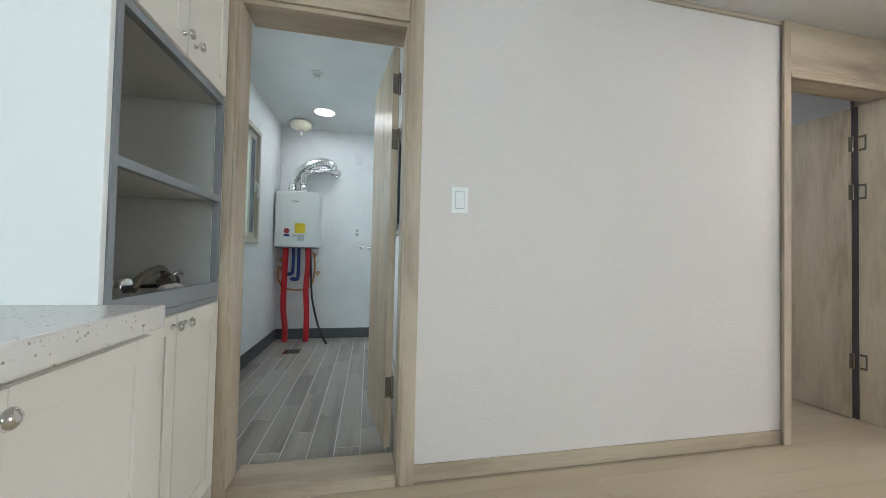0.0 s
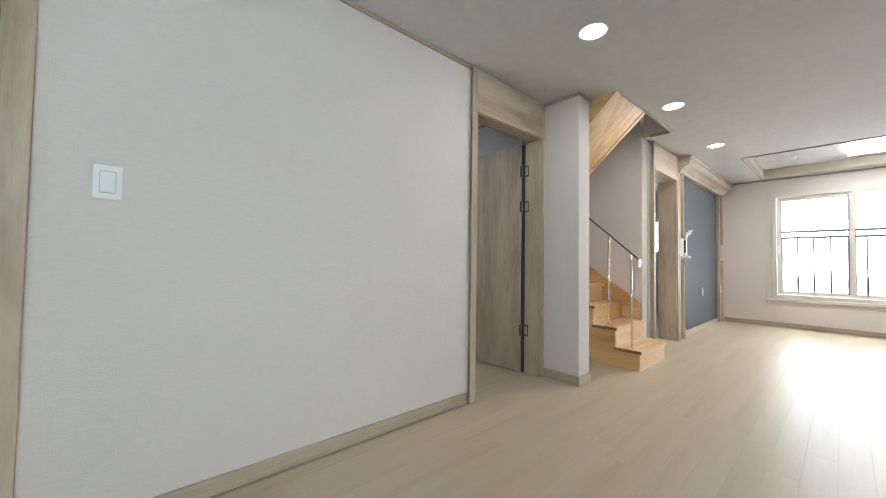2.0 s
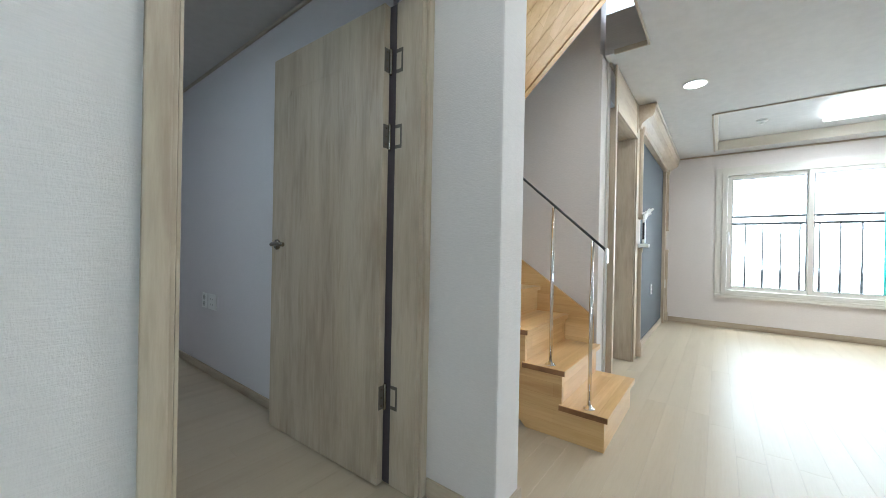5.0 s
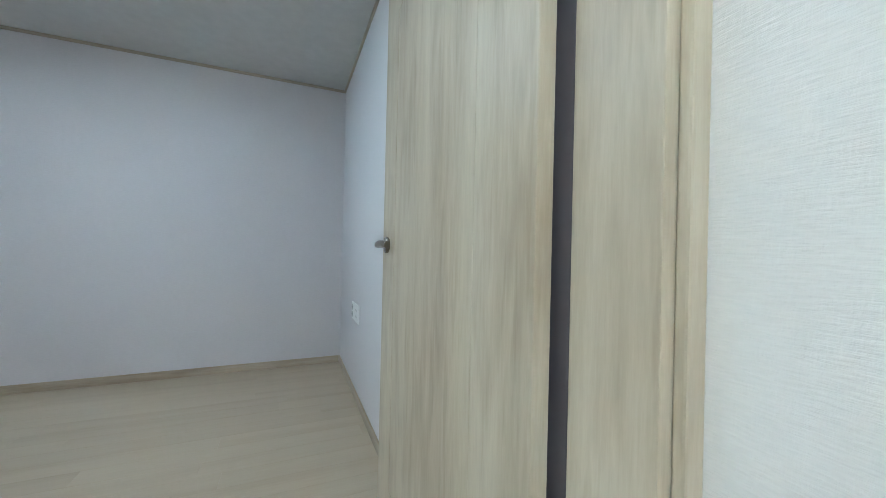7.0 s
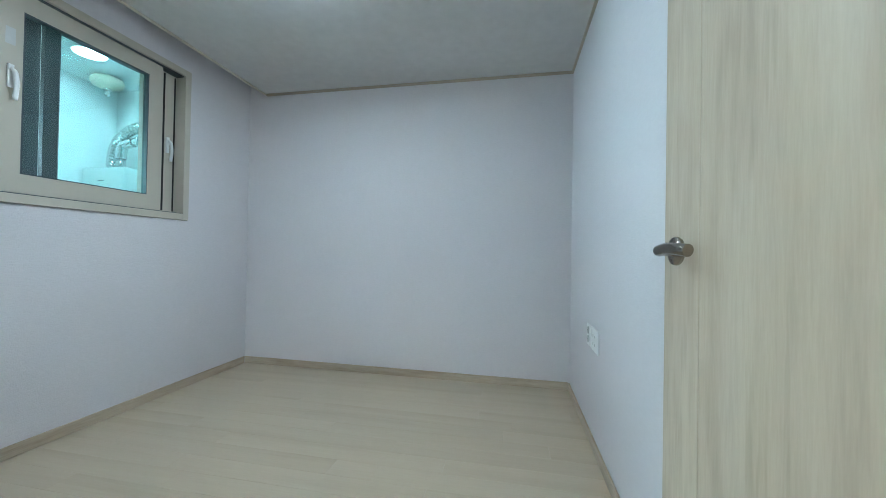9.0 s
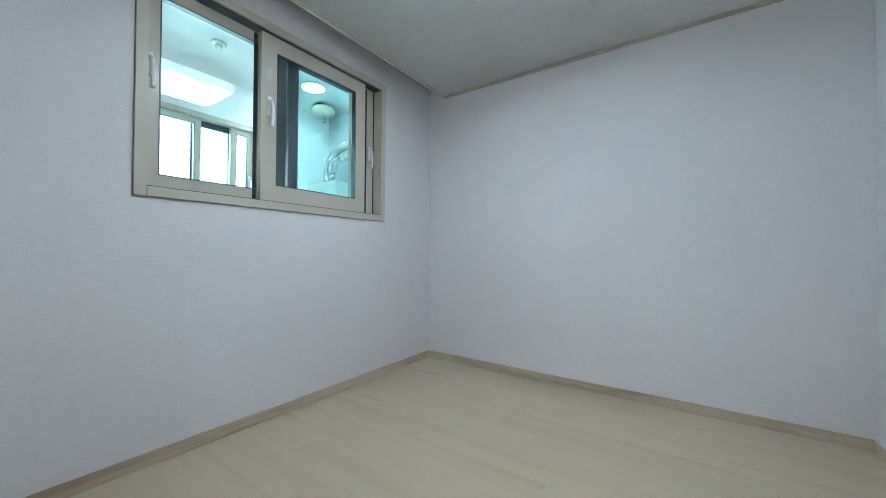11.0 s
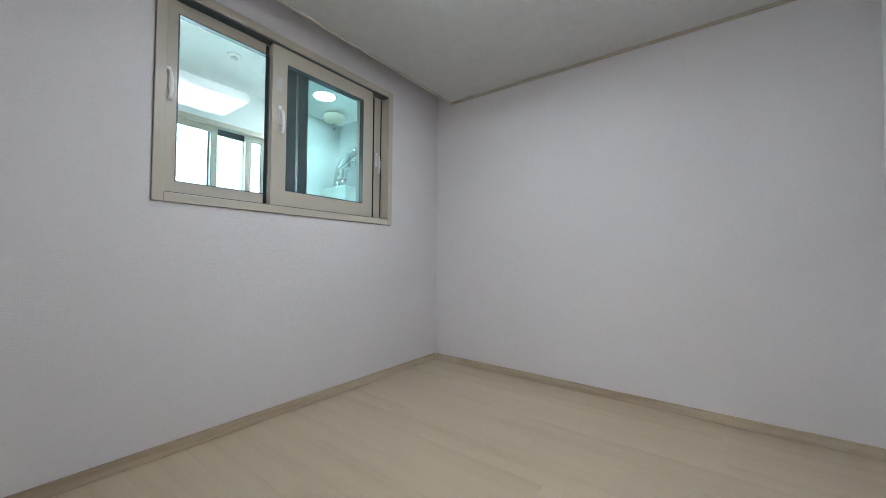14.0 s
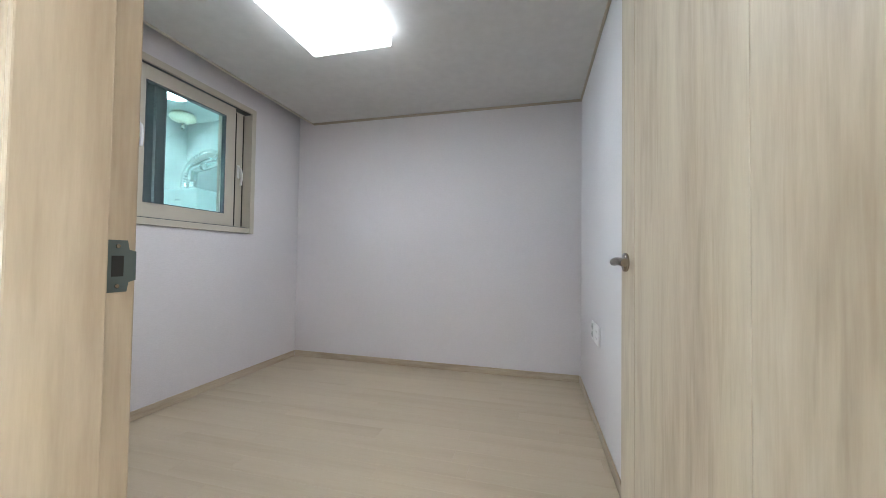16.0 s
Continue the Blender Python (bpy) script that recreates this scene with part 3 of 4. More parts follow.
# sliding door to the entrance lobby
d4 = thing("door_4", (5.27, -0.97, 0), "grey ash-framed sliding door with hammered glass, half open", "door", kind="structure")
part("jamb", rounded((5.88, 5.944, -1.055, -0.87, 0, 2.08), r=0.003), ash["z"], d4)
part("jamb", rounded((4.599, 4.66, -1.055, -0.87, 0, 2.08), r=0.003), ash["z"], d4)
part("casing", rounded((5.90, 5.955, -0.8695, -0.857, 0, 2.374), r=0.004), ash["z"], d4)
part("casing", rounded((4.585, 4.64, -0.8695, -0.857, 0, 2.374), r=0.004), ash["z"], d4)
part("head", rounded((4.6605, 5.8795, -1.055, -0.87, 2.05, 2.10), r=0.003), ash["x"], d4)
part("header_panel", rounded((4.6405, 5.8995, -0.872, -0.861, 2.12, 2.374), r=0.003), ash["x"], d4)
part("header_bead", rounded((4.6405, 5.8995, -0.8695, -0.852, 2.08, 2.118), r=0.004), ash["x"], d4)
part("track", boxes((4.6605, 5.8795, -1.05, -0.875, -0.002, 0.004), (4.6605, 5.8795, -0.91, -0.902, 0.004, 0.012), (4.6605, 5.8795, -0.97, -0.962, 0.004, 0.012), (4.6605, 5.8795, -1.03, -1.022, 0.004, 0.012)), nickel, d4, "metal floor track")


def slide_panel(x0, x1, y, rails):
    p = part("sliding_panel", boxes((x0, x0 + 0.085, y - 0.017, y + 0.017, 0.014, 2.045), (x1 - 0.06, x1, y - 0.017, y + 0.017, 0.014, 2.045)), ash["z"], d4)
    for a, b in rails:
        part("rail", rounded((x0 + 0.0855, x1 - 0.0605, y - 0.016, y + 0.016, a, b), r=0.003), ash["x"], p)
    return p


pa = slide_panel(4.665, 5.04, -0.906, ((0.014, 0.14), (1.93, 2.045)))
part("pane", boxes((4.7505, 4.9795, -0.909, -0.903, 0.141, 1.929)), pattern_glass, pa, "hammered glass pane").visible_shadow = False
pb = slide_panel(4.70, 5.34, -1.026, ((0.014, 0.14), (0.86, 0.94), (1.93, 2.045)))
part("pane", boxes((4.7855, 5.2795, -1.029, -1.023, 0.941, 1.929)), pattern_glass, pb, "hammered glass pane").visible_shadow = False
part("infill", boxes((4.7855, 5.2795, -1.03, -1.022, 0.141, 0.859)), niche_grey, pb, "grey lower infill panel")

# ---- windows ----


def sash(parent, axis_at, a, b, z0, z1, pane_mat, prof, w=0.05, t=0.03, name="sash"):
    """A sash in a plane x = axis_at, from y a to b."""
    x0, x1 = axis_at - t / 2, axis_at + t / 2
    bm = boxes((x0, x1, a, a + w, z0, z1), (x0, x1, b - w, b, z0, z1), (x0, x1, a + w, b - w, z0, z0 + w), (x0, x1, a + w, b - w, z1 - w, z1))
    s = part(name, bm, prof, parent)
    part("gasket", boxes((x0 - 0.002, x1 + 0.002, a + w, a + w + 0.006, z0 + w, z1 - w), (x0 - 0.002, x1 + 0.002, b - w - 0.006, b - w, z0 + w, z1 - w), (x0 - 0.002, x1 + 0.002, a + w, b - w, z0 + w, z0 + w + 0.005), (x0 - 0.002, x1 + 0.002, a + w, b - w, z1 - w - 0.005, z1 - w)), dark_frame, s, "dark rubber gasket")
    g = part("pane", boxes((axis_at - 0.003, axis_at + 0.003, a + w - 0.004, b - w + 0.004, z0 + w - 0.004, z1 - w + 0.004)), pane_mat, s, "glass pane")
    g.visible_shadow = False
    return s


def crescent(parent, x, y, z, side):
    """White lever latch on a sash stile, on the side of +x or -x."""
    k = part("latch", rounded((min(x, x + side * 0.012), max(x, x + side * 0.012), y - 0.011, y + 0.011, z - 0.055, z + 0.055), r=0.004), plastic, parent, "white window latch")
    part("grip", tube([(x + side * 0.014, y, z + 0.03), (x + side * 0.03, y + 0.004, z + 0.012), (x + side * 0.036, y + 0.006, z - 0.05), (x + side * 0.03, y + 0.004, z - 0.115)], 0.0095, 8, steps=3), plastic, k)


def frame_ring(parent, x0, x1, a, b, z0, z1, w, prof):
    part("window_frame", rounded((x0, x1, a, a + w, z0, z1), r=0.003), prof, parent)
    part("window_frame", rounded((x0, x1, b - w, b, z0, z1), r=0.003), prof, parent)
    part("window_frame", rounded((x0, x1, a + w + 0.0005, b - w - 0.0005, z0, z0 + w), r=0.003), prof, parent)
    part("window_frame", rounded((x0, x1, a + w + 0.0005, b - w - 0.0005, z1 - w, z1), r=0.003), prof, parent)


w1 = thing("window_1", (0.52, 3.44, 1.2), "taupe sliding window between bedroom and utility room", "window", kind="structure")
frame_ring(w1, 0.432, 0.594, 2.666, 4.210, 1.202, 2.273, 0.045, beige_frame)
part("track", boxes((0.44, 0.58, 2.7115, 4.1645, 1.2475, 1.252), (0.509, 0.513, 2.7115, 4.1645, 1.252, 1.264), (0.44, 0.58, 2.7115, 4.1645, 2.222, 2.2275)), dark_frame, w1, "dark sliding track")
s1 = sash(w1, 0.545, 3.233, 4.022, 1.255, 2.222, green_glass, beige_frame, 0.092, 0.034)
s2 = sash(w1, 0.500, 2.713, 3.315, 1.255, 2.222, green_glass, beige_frame, 0.06, 0.034)
s3 = sash(w1, 0.462, 3.455, 4.15, 1.255, 2.222, teal_glass, dark_frame, 0.06, 0.026)
part("screen_stile", rounded((0.452, 0.474, 3.375, 3.44, 1.255, 2.222), r=0.003), dark_frame, w1, "dark grey insect screen stile")
s4 = sash(w1, 0.500, 3.93, 4.162, 1.255, 2.222, teal_glass, beige_frame, 0.108, 0.03)
part("groove", boxes((0.5155, 0.5163, 4.066, 4.080, 1.262, 2.215), (0.5155, 0.5163, 4.146, 4.158, 1.262, 2.215)), dark, s4, "dark gap between the sashes")
part("groove", boxes((0.5176, 0.5184, 3.211, 3.231, 1.262, 2.215)), dark, s2, "dark gap where the sashes meet")
crescent(s1, 0.563, 3.279, 1.80, 1)
crescent(s2, 0.518, 2.735, 1.82, 1)
crescent(s4, 0.517, 4.10, 1.72, 1)
part("label_sticker", boxes((0.5622, 0.5627, 3.262, 3.297, 1.95, 2.03)), plastic_shadow, s1, "small printed grey sticker")

w2 = thing("window_2", (-0.97, 3.42, 1.08), "pale sliding window in the utility room's outer wall", "window", kind="structure")
frame_ring(w2, -1.045, -0.876, 2.692, 3.983, 1.082, 2.148, 0.045, beige_frame)
for a, b, x, m in ((2.74, 3.495, -0.92, clear_glass), (3.43, 3.79, -0.965, teal_glass), (3.735, 3.935, -0.92, clear_glass)):
    s = sash(w2, x, a, b, 1.13, 2.10, m, beige_frame if x > -0.95 else dark_frame, 0.05, 0.032)
    if b > 3.9:
        crescent(s, -0.903, b - 0.03, 1.62, 1)

w3 = thing("window_3", (8.55, -0.28, 0.46), "wide pale three-part sliding window of the living room", "window", kind="structure")
frame_ring(w3, 8.425, 8.62, -1.428, 0.878, 0.462, 2.123, 0.055, light_frame)
for a, b, x, m in ((0.0, 0.82, 8.50, clear_glass), (-0.74, 0.04, 8.46, clear_glass), (-0.74, -0.62, 8.54, teal_glass), (-1.37, -0.68, 8.50, clear_glass)):
    sash(w3, x, a, b, 0.52, 2.065, m, light_frame, 0.05 if b - a > 0.2 else 0.02, 0.034)
part("fly_screen_edge", rounded((8.575, 8.595, -0.75, -0.60, 0.52, 2.065), r=0.003), glass("teal_film", (0.008, 0.075, 0.065), 0.3), w3, "teal tinted sash edge").visible_shadow = False
crescent(w3, 8.441, -0.70, 1.25, -1)
crescent(w3, 8.483, 0.80, 1.25, -1)
part("window_sill", rounded((8.415, 8.449, -1.50, 0.95, 0.415, 0.4605), r=0.006), light_frame, w3)
part("casing", boxes((8.436, 8.449, -1.50, -1.4285, 0.4605, 2.175), (8.436, 8.449, 0.8785, 0.95, 0.4605, 2.175), (8.436, 8.449, -1.4285, 0.8785, 2.1235, 2.175)), light_frame, w3)

w4 = thing("window_4", (8.55, 2.65, 1.12), "small pale window of the side room", "window", kind="structure")
frame_ring(w4, 8.44, 8.62, 2.152, 3.148, 1.122, 1.898, 0.045, light_frame)
sash(w4, 8.5, 2.2, 2.68, 1.17, 1.85, clear_glass, light_frame)
sash(w4, 8.54, 2.64, 3.1, 1.17, 1.85, clear_glass, light_frame)

w5 = thing("window_5", (-0.1, -2.85, 1.05), "plain kitchen window behind the worktop end", "window", kind="structure")
part("window_frame", boxes((-0.998, -0.95, -2.89, -2.81, 1.052, 2.148), (0.75, 0.798, -2.89, -2.81, 1.052, 2.148), (-0.95, 0.75, -2.89, -2.81, 1.052, 1.1), (-0.95, 0.75, -2.89, -2.81, 2.1, 2.148), (-0.125, -0.075, -2.88, -2.82, 1.1, 2.1)), light_frame, w5)
part("pane", boxes((-0.95, -0.125, -2.853, -2.847, 1.1, 2.1)), clear_glass, w5).visible_shadow = False
part("pane", boxes((-0.075, 0.75, -2.853, -2.847, 1.1, 2.1)), clear_glass, w5).visible_shadow = False

# outside
solid("ground", boxes((-400, 400, -400, 400, -6.3, -6.0)), concrete, "grey ground far below the windows", "ground")
solid("backdrop_front", boxes((30, 30.2, -40, 40, -6, 26)), haze, "bright hazy sky beyond the balcony", "backdrop")
solid("backdrop_side", boxes((-14.2, -14, -20, 30, -6, 22)), haze, "bright hazy sky beyond the utility window", "backdrop")
solid("balcony_floor", boxes((8.652, 9.1, -2.0, 1.4, 0.2, 0.36)), outer_wall, "narrow concrete window ledge", "balcony")
rail = thing("balcony_railing", (8.9, -0.3, 0.36), "black steel railing with spear-headed bars outside the window", "railing")
for z in (0.50, 1.44, 1.54):
    part("rail", tube([(8.9, 1.1, z), (8.9, -1.44, z)], 0.017, 8), black_metal, rail)
for i in range(2):
    part("post", tube([(8.9, (1.1, -1.43)[i], 0.36), (8.9, (1.1, -1.43)[i], 1.56)], 0.032, 10), black_metal, rail)
for i in range(13):
    y = 0.98 - i * 0.185
    part("bar", tube([(8.9, y, 0.50), (8.9, y, 0.72), (8.9, y, 0.725), (8.9, y, 0.80)], 0.015, 6), black_metal, rail)
    if i > 0:
        part("upright", tube([(8.9, y, 0.5), (8.9, y, 1.44)], 0.009, 6), black_metal, rail)

# ---- lamps ----


def downlight(x, y, z, watts, r=0.075, color=(1.0, 0.955, 0.89)):
    d = thing("downlight", (x, y, z), "round white recessed ceiling downlight, switched on", "ceiling light", "recessed downlights")
    part("bezel", lathe([(r, -0.001), (r + 0.012, -0.003), (r + 0.010, -0.008), (r, -0.006)], (x, y, z), "z", 36), plastic, d)
    part("diffuser", lathe([(r - 0.001, -0.0035), (r - 0.001, -0.0075)], (x, y, z), "z", 36), lamp_glow, d, "glowing frosted diffuser")
    area("downlight_lamp", (x, y, z - 0.012), (x, y, 0), r * 1.9, r * 1.9, watts, color, "DISK")


for x, y in ((2.673, 1.084), (4.18, 1.084), (5.735, 1.083), (4.215, -0.40), (5.74, -0.408)):
    downlight(x, y, H, 7)
downlight(-0.335, 4.2, HU, 5, 0.10, (0.93, 0.98, 1.0))

bl = thing("ceiling_lamp", (1.84, 3.36, H), "square white flush ceiling lamp, switched on", "ceiling light")
part("base_plate", rounded((1.64, 2.04, 3.16, 3.56, H - 0.02, H - 0.001), r=0.004), plastic, bl)
part("diffuser", rounded((1.575, 2.105, 3.095, 3.615, H - 0.085, H - 0.0205), r=0.012, seg=3), bed_glow, bl, "glowing white square diffuser")
area("ceiling_lamp_light", (1.84, 3.355, H - 0.095), (1.84, 3.355, 0), 0.5, 0.5, 6.6, (0.93, 0.96, 1.0))

ll = thing("ceiling_lamp", (7.42, -0.35, H + 0.12), "flat rectangular white living room ceiling lamp", "ceiling light")
part("diffuser", rounded((7.12, 7.72, -0.55, 0.05, H + 0.06, H + 0.119), r=0.01), lamp_glow, ll, "glowing white diffuser")

area("living_lamp_light", (7.42, -0.25, H + 0.05), (7.42, -0.25, 0), 0.55, 0.55, 30, (1.0, 0.98, 0.95))


def detector(x, y, z, label):
    d = thing("smoke_detector", (x, y, z), label, "detector")
    part("base", lathe([(0.05, -0.001), (0.05, -0.012), (0.038, -0.018)], (x, y, z), "z"), plastic, d)
    part("head", lathe([(0.025, -0.018), (0.022, -0.04), (0.012, -0.046)], (x, y, z), "z"), plastic, d)


detector(-0.30, 3.37, HU, "small round white detector on the utility ceiling")
detector(7.5, 0.55, H + 0.12, "small round white detector in the ceiling tray")

fx = thing("fire_extinguisher_dome", (-0.625, 4.53, HU), "cream automatic fire extinguisher dome on the ceiling", "extinguisher")
part("dome", lathe([(0.06, -0.001), (0.105, -0.02), (0.118, -0.05), (0.105, -0.085), (0.06, -0.105), (0.03, -0.108)], (-0.625, 4.53, HU), "z", 32), cream_plastic, fx)
part("valve", lathe([(0.03, -0.108), (0.03, -0.125), (0.016, -0.128), (0.016, -0.15), (0.022, -0.152), (0.02, -0.172), (0.006, -0.18)], (-0.625, 4.53, HU), "z", 16), chrome, fx)

# ---- switches and sockets ----


def plate_y(name, x0, x1, z0, z1, y, label, category, rocker=True):
    """A wall plate on a wall that faces -y."""
    p = thing(name, ((x0 + x1) / 2, y, z0), label, category)
    part("plate", rounded((x0, x1, y - 0.008, y - 0.0005, z0, z1), r=0.003), plastic, p)
    w, h = x1 - x0, z1 - z0
    if rocker:
        # flat grey outline, painted shade that makes the rocker look deeper
        part("rocker_gap", boxes((x0 + 0.22 * w, x1 - 0.22 * w, y - 0.0088, y - 0.0081, z0 + 0.17 * h, z1 - 0.17 * h)), plastic_shadow, p, "grey outline painted as shade round the rocker")
        part("rocker", prism([(y - 0.0145, z0 + 0.2 * h), (y - 0.0085, z0 + 0.2 * h), (y - 0.0085, z1 - 0.2 * h), (y - 0.011, z1 - 0.2 * h)], "x", x0 + 0.25 * w, x1 - 0.25 * w), plastic, p)
    else:
        for k in (0.3, 0.7):
            s = part("socket", lathe([(0.02, 0.0), (0.02, -0.003), (0.017, -0.003), (0.016, -0.0012)], ((x0 + x1) / 2, y - 0.0085, z0 + k * h), "y", 20), plastic_shadow, p)
            for dx in (-0.008, 0.008):
                part("pin_hole", lathe([(0.003, 0), (0.003, -0.0005)], ((x0 + x1) / 2 + dx, y - 0.0118, z0 + k * h), "y", 8), dark, s)


plate_y("light_switch", 0.524, 0.605, 1.192, 1.314, Y0, "white rocker light switch on the beige wall", "switch")
plate_y("wall_socket", 7.18, 7.27, 0.5, 0.62, 1.556, "white double wall socket on the grey feature wall", "socket", False)
plate_y("wall_socket", -0.02, 0.05, 1.21, 1.33, BY1 - 0.012, "white double socket on the utility wall", "socket", False)


def plate_x(name, y0, y1, z0, z1, x, label, category, kind_):
    """A wall plate on a wall that faces -x."""
    p = thing(name, (x, (y0 + y1) / 2, z0), label, category)
    part("plate", rounded((x - 0.008, x - 0.0005, y0, y1, z0, z1), r=0.003), plastic, p)
    yc, h = (y0 + y1) / 2, z1 - z0
    if kind_ == "socket":
        for k in (0.29, 0.71):
            s = part("socket", lathe([(0.021, 0.0), (0.021, -0.003), (0.018, -0.003), (0.017, -0.0012)], (x - 0.0085, yc, z0 + k * h), "x", 20), plastic_shadow, p)
            for dy in (-0.008, 0.008):
                part("pin_hole", lathe([(0.0032, 0), (0.0032, -0.0005)], (x - 0.0118, yc + dy, z0 + k * h), "x", 8), dark, s)
    else:
        part("insert", rounded((x - 0.0105, x - 0.0085, y0 + 0.012, y1 - 0.012, z0 + 0.012, z1 - 0.012), r=0.001, seg=1), plastic, p)
        for dy, k in ((-0.02, 0.68), (0.02, 0.68), (-0.02, 0.32), (0.02, 0.32)):
            part("port", boxes((x - 0.0112, x - 0.0106, yc + dy - 0.006, yc + dy + 0.006, z0 + k * h - 0.006, z0 + k * h + 0.006)), plastic_shadow, p)


plate_x("wall_socket", 4.096, 4.184, 0.505, 0.622, BX1, "white double wall socket on the bedroom wall", "socket", "socket")
plate_x("data_outlet", 3.915, 4.068, 0.505, 0.624, BX1, "wide white aerial and data outlet on the bedroom wall", "socket", "data")

# ---- kitchen ----
FXK = -0.413
tc = thing("tall_cabinet", (-0.7, 1.53, 0), "cream tall kitchen cabinet with a grey open appliance niche", "cabinet")
part("side_panel", rounded((-0.98, FXK, 1.195, 1.213, 0, 2.36), r=0.002), white_gloss, tc, "white gloss side panel")
part("side_panel", rounded((-0.98, FXK, 1.826, 1.844, 0, 2.36), r=0.002), cream, tc)
part("filler", boxes((FXK - 0.02, FXK, 1.8445, 1.859, 0, 2.36)), cream, tc)
part("back_board", boxes((-0.98, -0.965, 1.2135, 1.8255, 0.0, 2.36)), niche_in, tc)
part("niche_bottom", boxes((-0.964, FXK - 0.004, 1.2135, 1.8255, 0.83, 0.852)), niche_in, tc)
part("niche_shelf", rounded((-0.964, FXK - 0.004, 1.2135, 1.8255, 1.19, 1.208), r=0.002), niche_in, tc)
part("niche_top", boxes((-0.964, FXK - 0.004, 1.2135, 1.8255, 1.572, 1.59)), niche_in, tc)
part("niche_lining", boxes((-0.964, FXK - 0.03, 1.2132, 1.2165, 0.853, 1.571)), niche_in, tc)
part("niche_lining", boxes((-0.964, FXK - 0.03, 1.8225, 1.8257, 0.853, 1.571)), niche_in, tc)
nf = part("niche_frame", boxes((FXK - 0.02, FXK + 0.003, 1.2145, 1.2345, 0.80, 1.592), (FXK - 0.02, FXK + 0.003, 1.806, 1.824, 0.80, 1.592), (FXK - 0.02, FXK + 0.003, 1.2345, 1.806, 1.568, 1.592), (FXK - 0.02, FXK + 0.003, 1.2345, 1.806, 1.186, 1.21), (FXK - 0.02, FXK + 0.003, 1.2345, 1.806, 0.822, 0.875), (FXK - 0.012, FXK + 0.003, 1.2345, 1.806, 0.80, 0.82)), niche_grey, tc, "grey metal niche frame")


def shaker(parent, y0, y1, z0, z1, x, knob_y, knob_z):
    d = part("door", rounded((x - 0.018, x, y0, y1, z0, z1), r=0.002), cream, parent)
    f = 0.055
    part("door_frame", rounded((x, x + 0.006, y0 + 0.001, y0 + f, z0 + 0.001, z1 - 0.001), r=0.002), cream, d)
    part("door_frame", rounded((x, x + 0.006, y1 - f, y1 - 0.001, z0 + 0.001, z1 - 0.001), r=0.002), cream, d)
    part("door_frame", rounded((x, x + 0.006, y0 + f, y1 - f, z0 + 0.001, z0 + f), r=0.002), cream, d)
    part("door_frame", rounded((x, x + 0.006, y0 + f, y1 - f, z1 - f, z1 - 0.001), r=0.002), cream, d)
    part("knob", lathe([(0.009, 0.0), (0.0075, 0.004), (0.0055, 0.010), (0.0055, 0.014), (0.013, 0.018), (0.0155, 0.024), (0.012, 0.030), (0.004, 0.033)], (x + 0.006, knob_y, knob_z), "x", 20), chrome, d, "round chrome knob")


for z0, z1, kz in ((1.598, 2.35, 1.655), (0.1, 0.797, 0.765)):
    shaker(tc, 1.2155, 1.517, z0, z1, FXK + 0.001, 1.49, kz)
    shaker(tc, 1.520, 1.824, z0, z1, FXK + 0.001, 1.560, kz)
part("plinth", boxes((-0.9, FXK - 0.04, 1.2135, 1.8255, 0, 0.098)), cream, tc)

ct = solid("worktop", rounded((-0.985, -0.280, -2.2, 1.1945, 0.818, 0.87), r=0.005), stone_top, "pale speckled solid-surface kitchen worktop", "worktop", "object")
tagged(ct, kind="object")
bc = thing("base_cabinet", (-0.65, 0.7, 0), "cream kitchen base cabinet under the worktop", "cabinet", "base cabinets")
part("body", boxes((-0.98, -0.325, 0.22, 1.194, 0.1, 0.8175)), cream, bc)
shaker(bc, 0.8075, 1.188, 0.11, 0.805, -0.306, 0.836, 0.772)
shaker(bc, 0.225, 0.8045, 0.11, 0.805, -0.306, 0.776, 0.772)
part("plinth", boxes((-0.98, -0.37, 0.22, 1.194, 0, 0.0995)), cream, bc)
b2 = copy_thing(bc, Matrix.Translation((-0.65, -0.294, 0)))
b3 = copy_thing(bc, Matrix.Translation((-0.65, -1.288, 0)))

fc = thing("faucet", (-0.55, 1.7, 0.852), "loose brushed kitchen faucet lying in the niche", "faucet")
part("body", lathe([(0.024, -0.03), (0.027, -0.026), (0.027, 0.012), (0.02, 0.016), (0.02, 0.034)], (-0.55, 1.765, 0.8795), "y", 20), nickel, fc)
part("spout", tube([(-0.55, 1.76, 0.882), (-0.55, 1.742, 0.905), (-0.55, 1.706, 0.928), (-0.552, 1.65, 0.918), (-0.555, 1.60, 0.898), (-0.557, 1.565, 0.866)], 0.0135, 14, steps=5), nickel, fc)
part("handle", tube([(-0.545, 1.768, 0.9), (-0.535, 1.785, 0.912), (-0.525, 1.806, 0.908)], 0.0085, 10, steps=4), chrome, fc, "chrome lever")
part("collar", lathe([(0.031, 0.0), (0.031, 0.007), (0.024, 0.009)], (-0.55, 1.74, 0.8835), "y", 20), chrome, fc)
part("hose", tube([(-0.55, 1.80, 0.868), (-0.62, 1.80, 0.859), (-0.74, 1.76, 0.859), (-0.80, 1.6, 0.859), (-0.72, 1.42, 0.859)], 0.0065, 8, steps=6), rubber, fc, "black flexible hose")
sh = thing("shower_head", (-0.53, 1.47, 0.852), "round chrome sprayer head lying in the niche", "sprayer")
part("head", lathe([(0.012, -0.03), (0.024, -0.016), (0.03, 0.0), (0.03, 0.012), (0.026, 0.016)], (-0.53, 1.47, 0.8825), "x", 24), chrome, sh)
part("neck", tube([(-0.56, 1.47, 0.8825), (-0.60, 1.475, 0.872), (-0.66, 1.49, 0.866)], 0.012, 12, steps=4), chrome, sh)
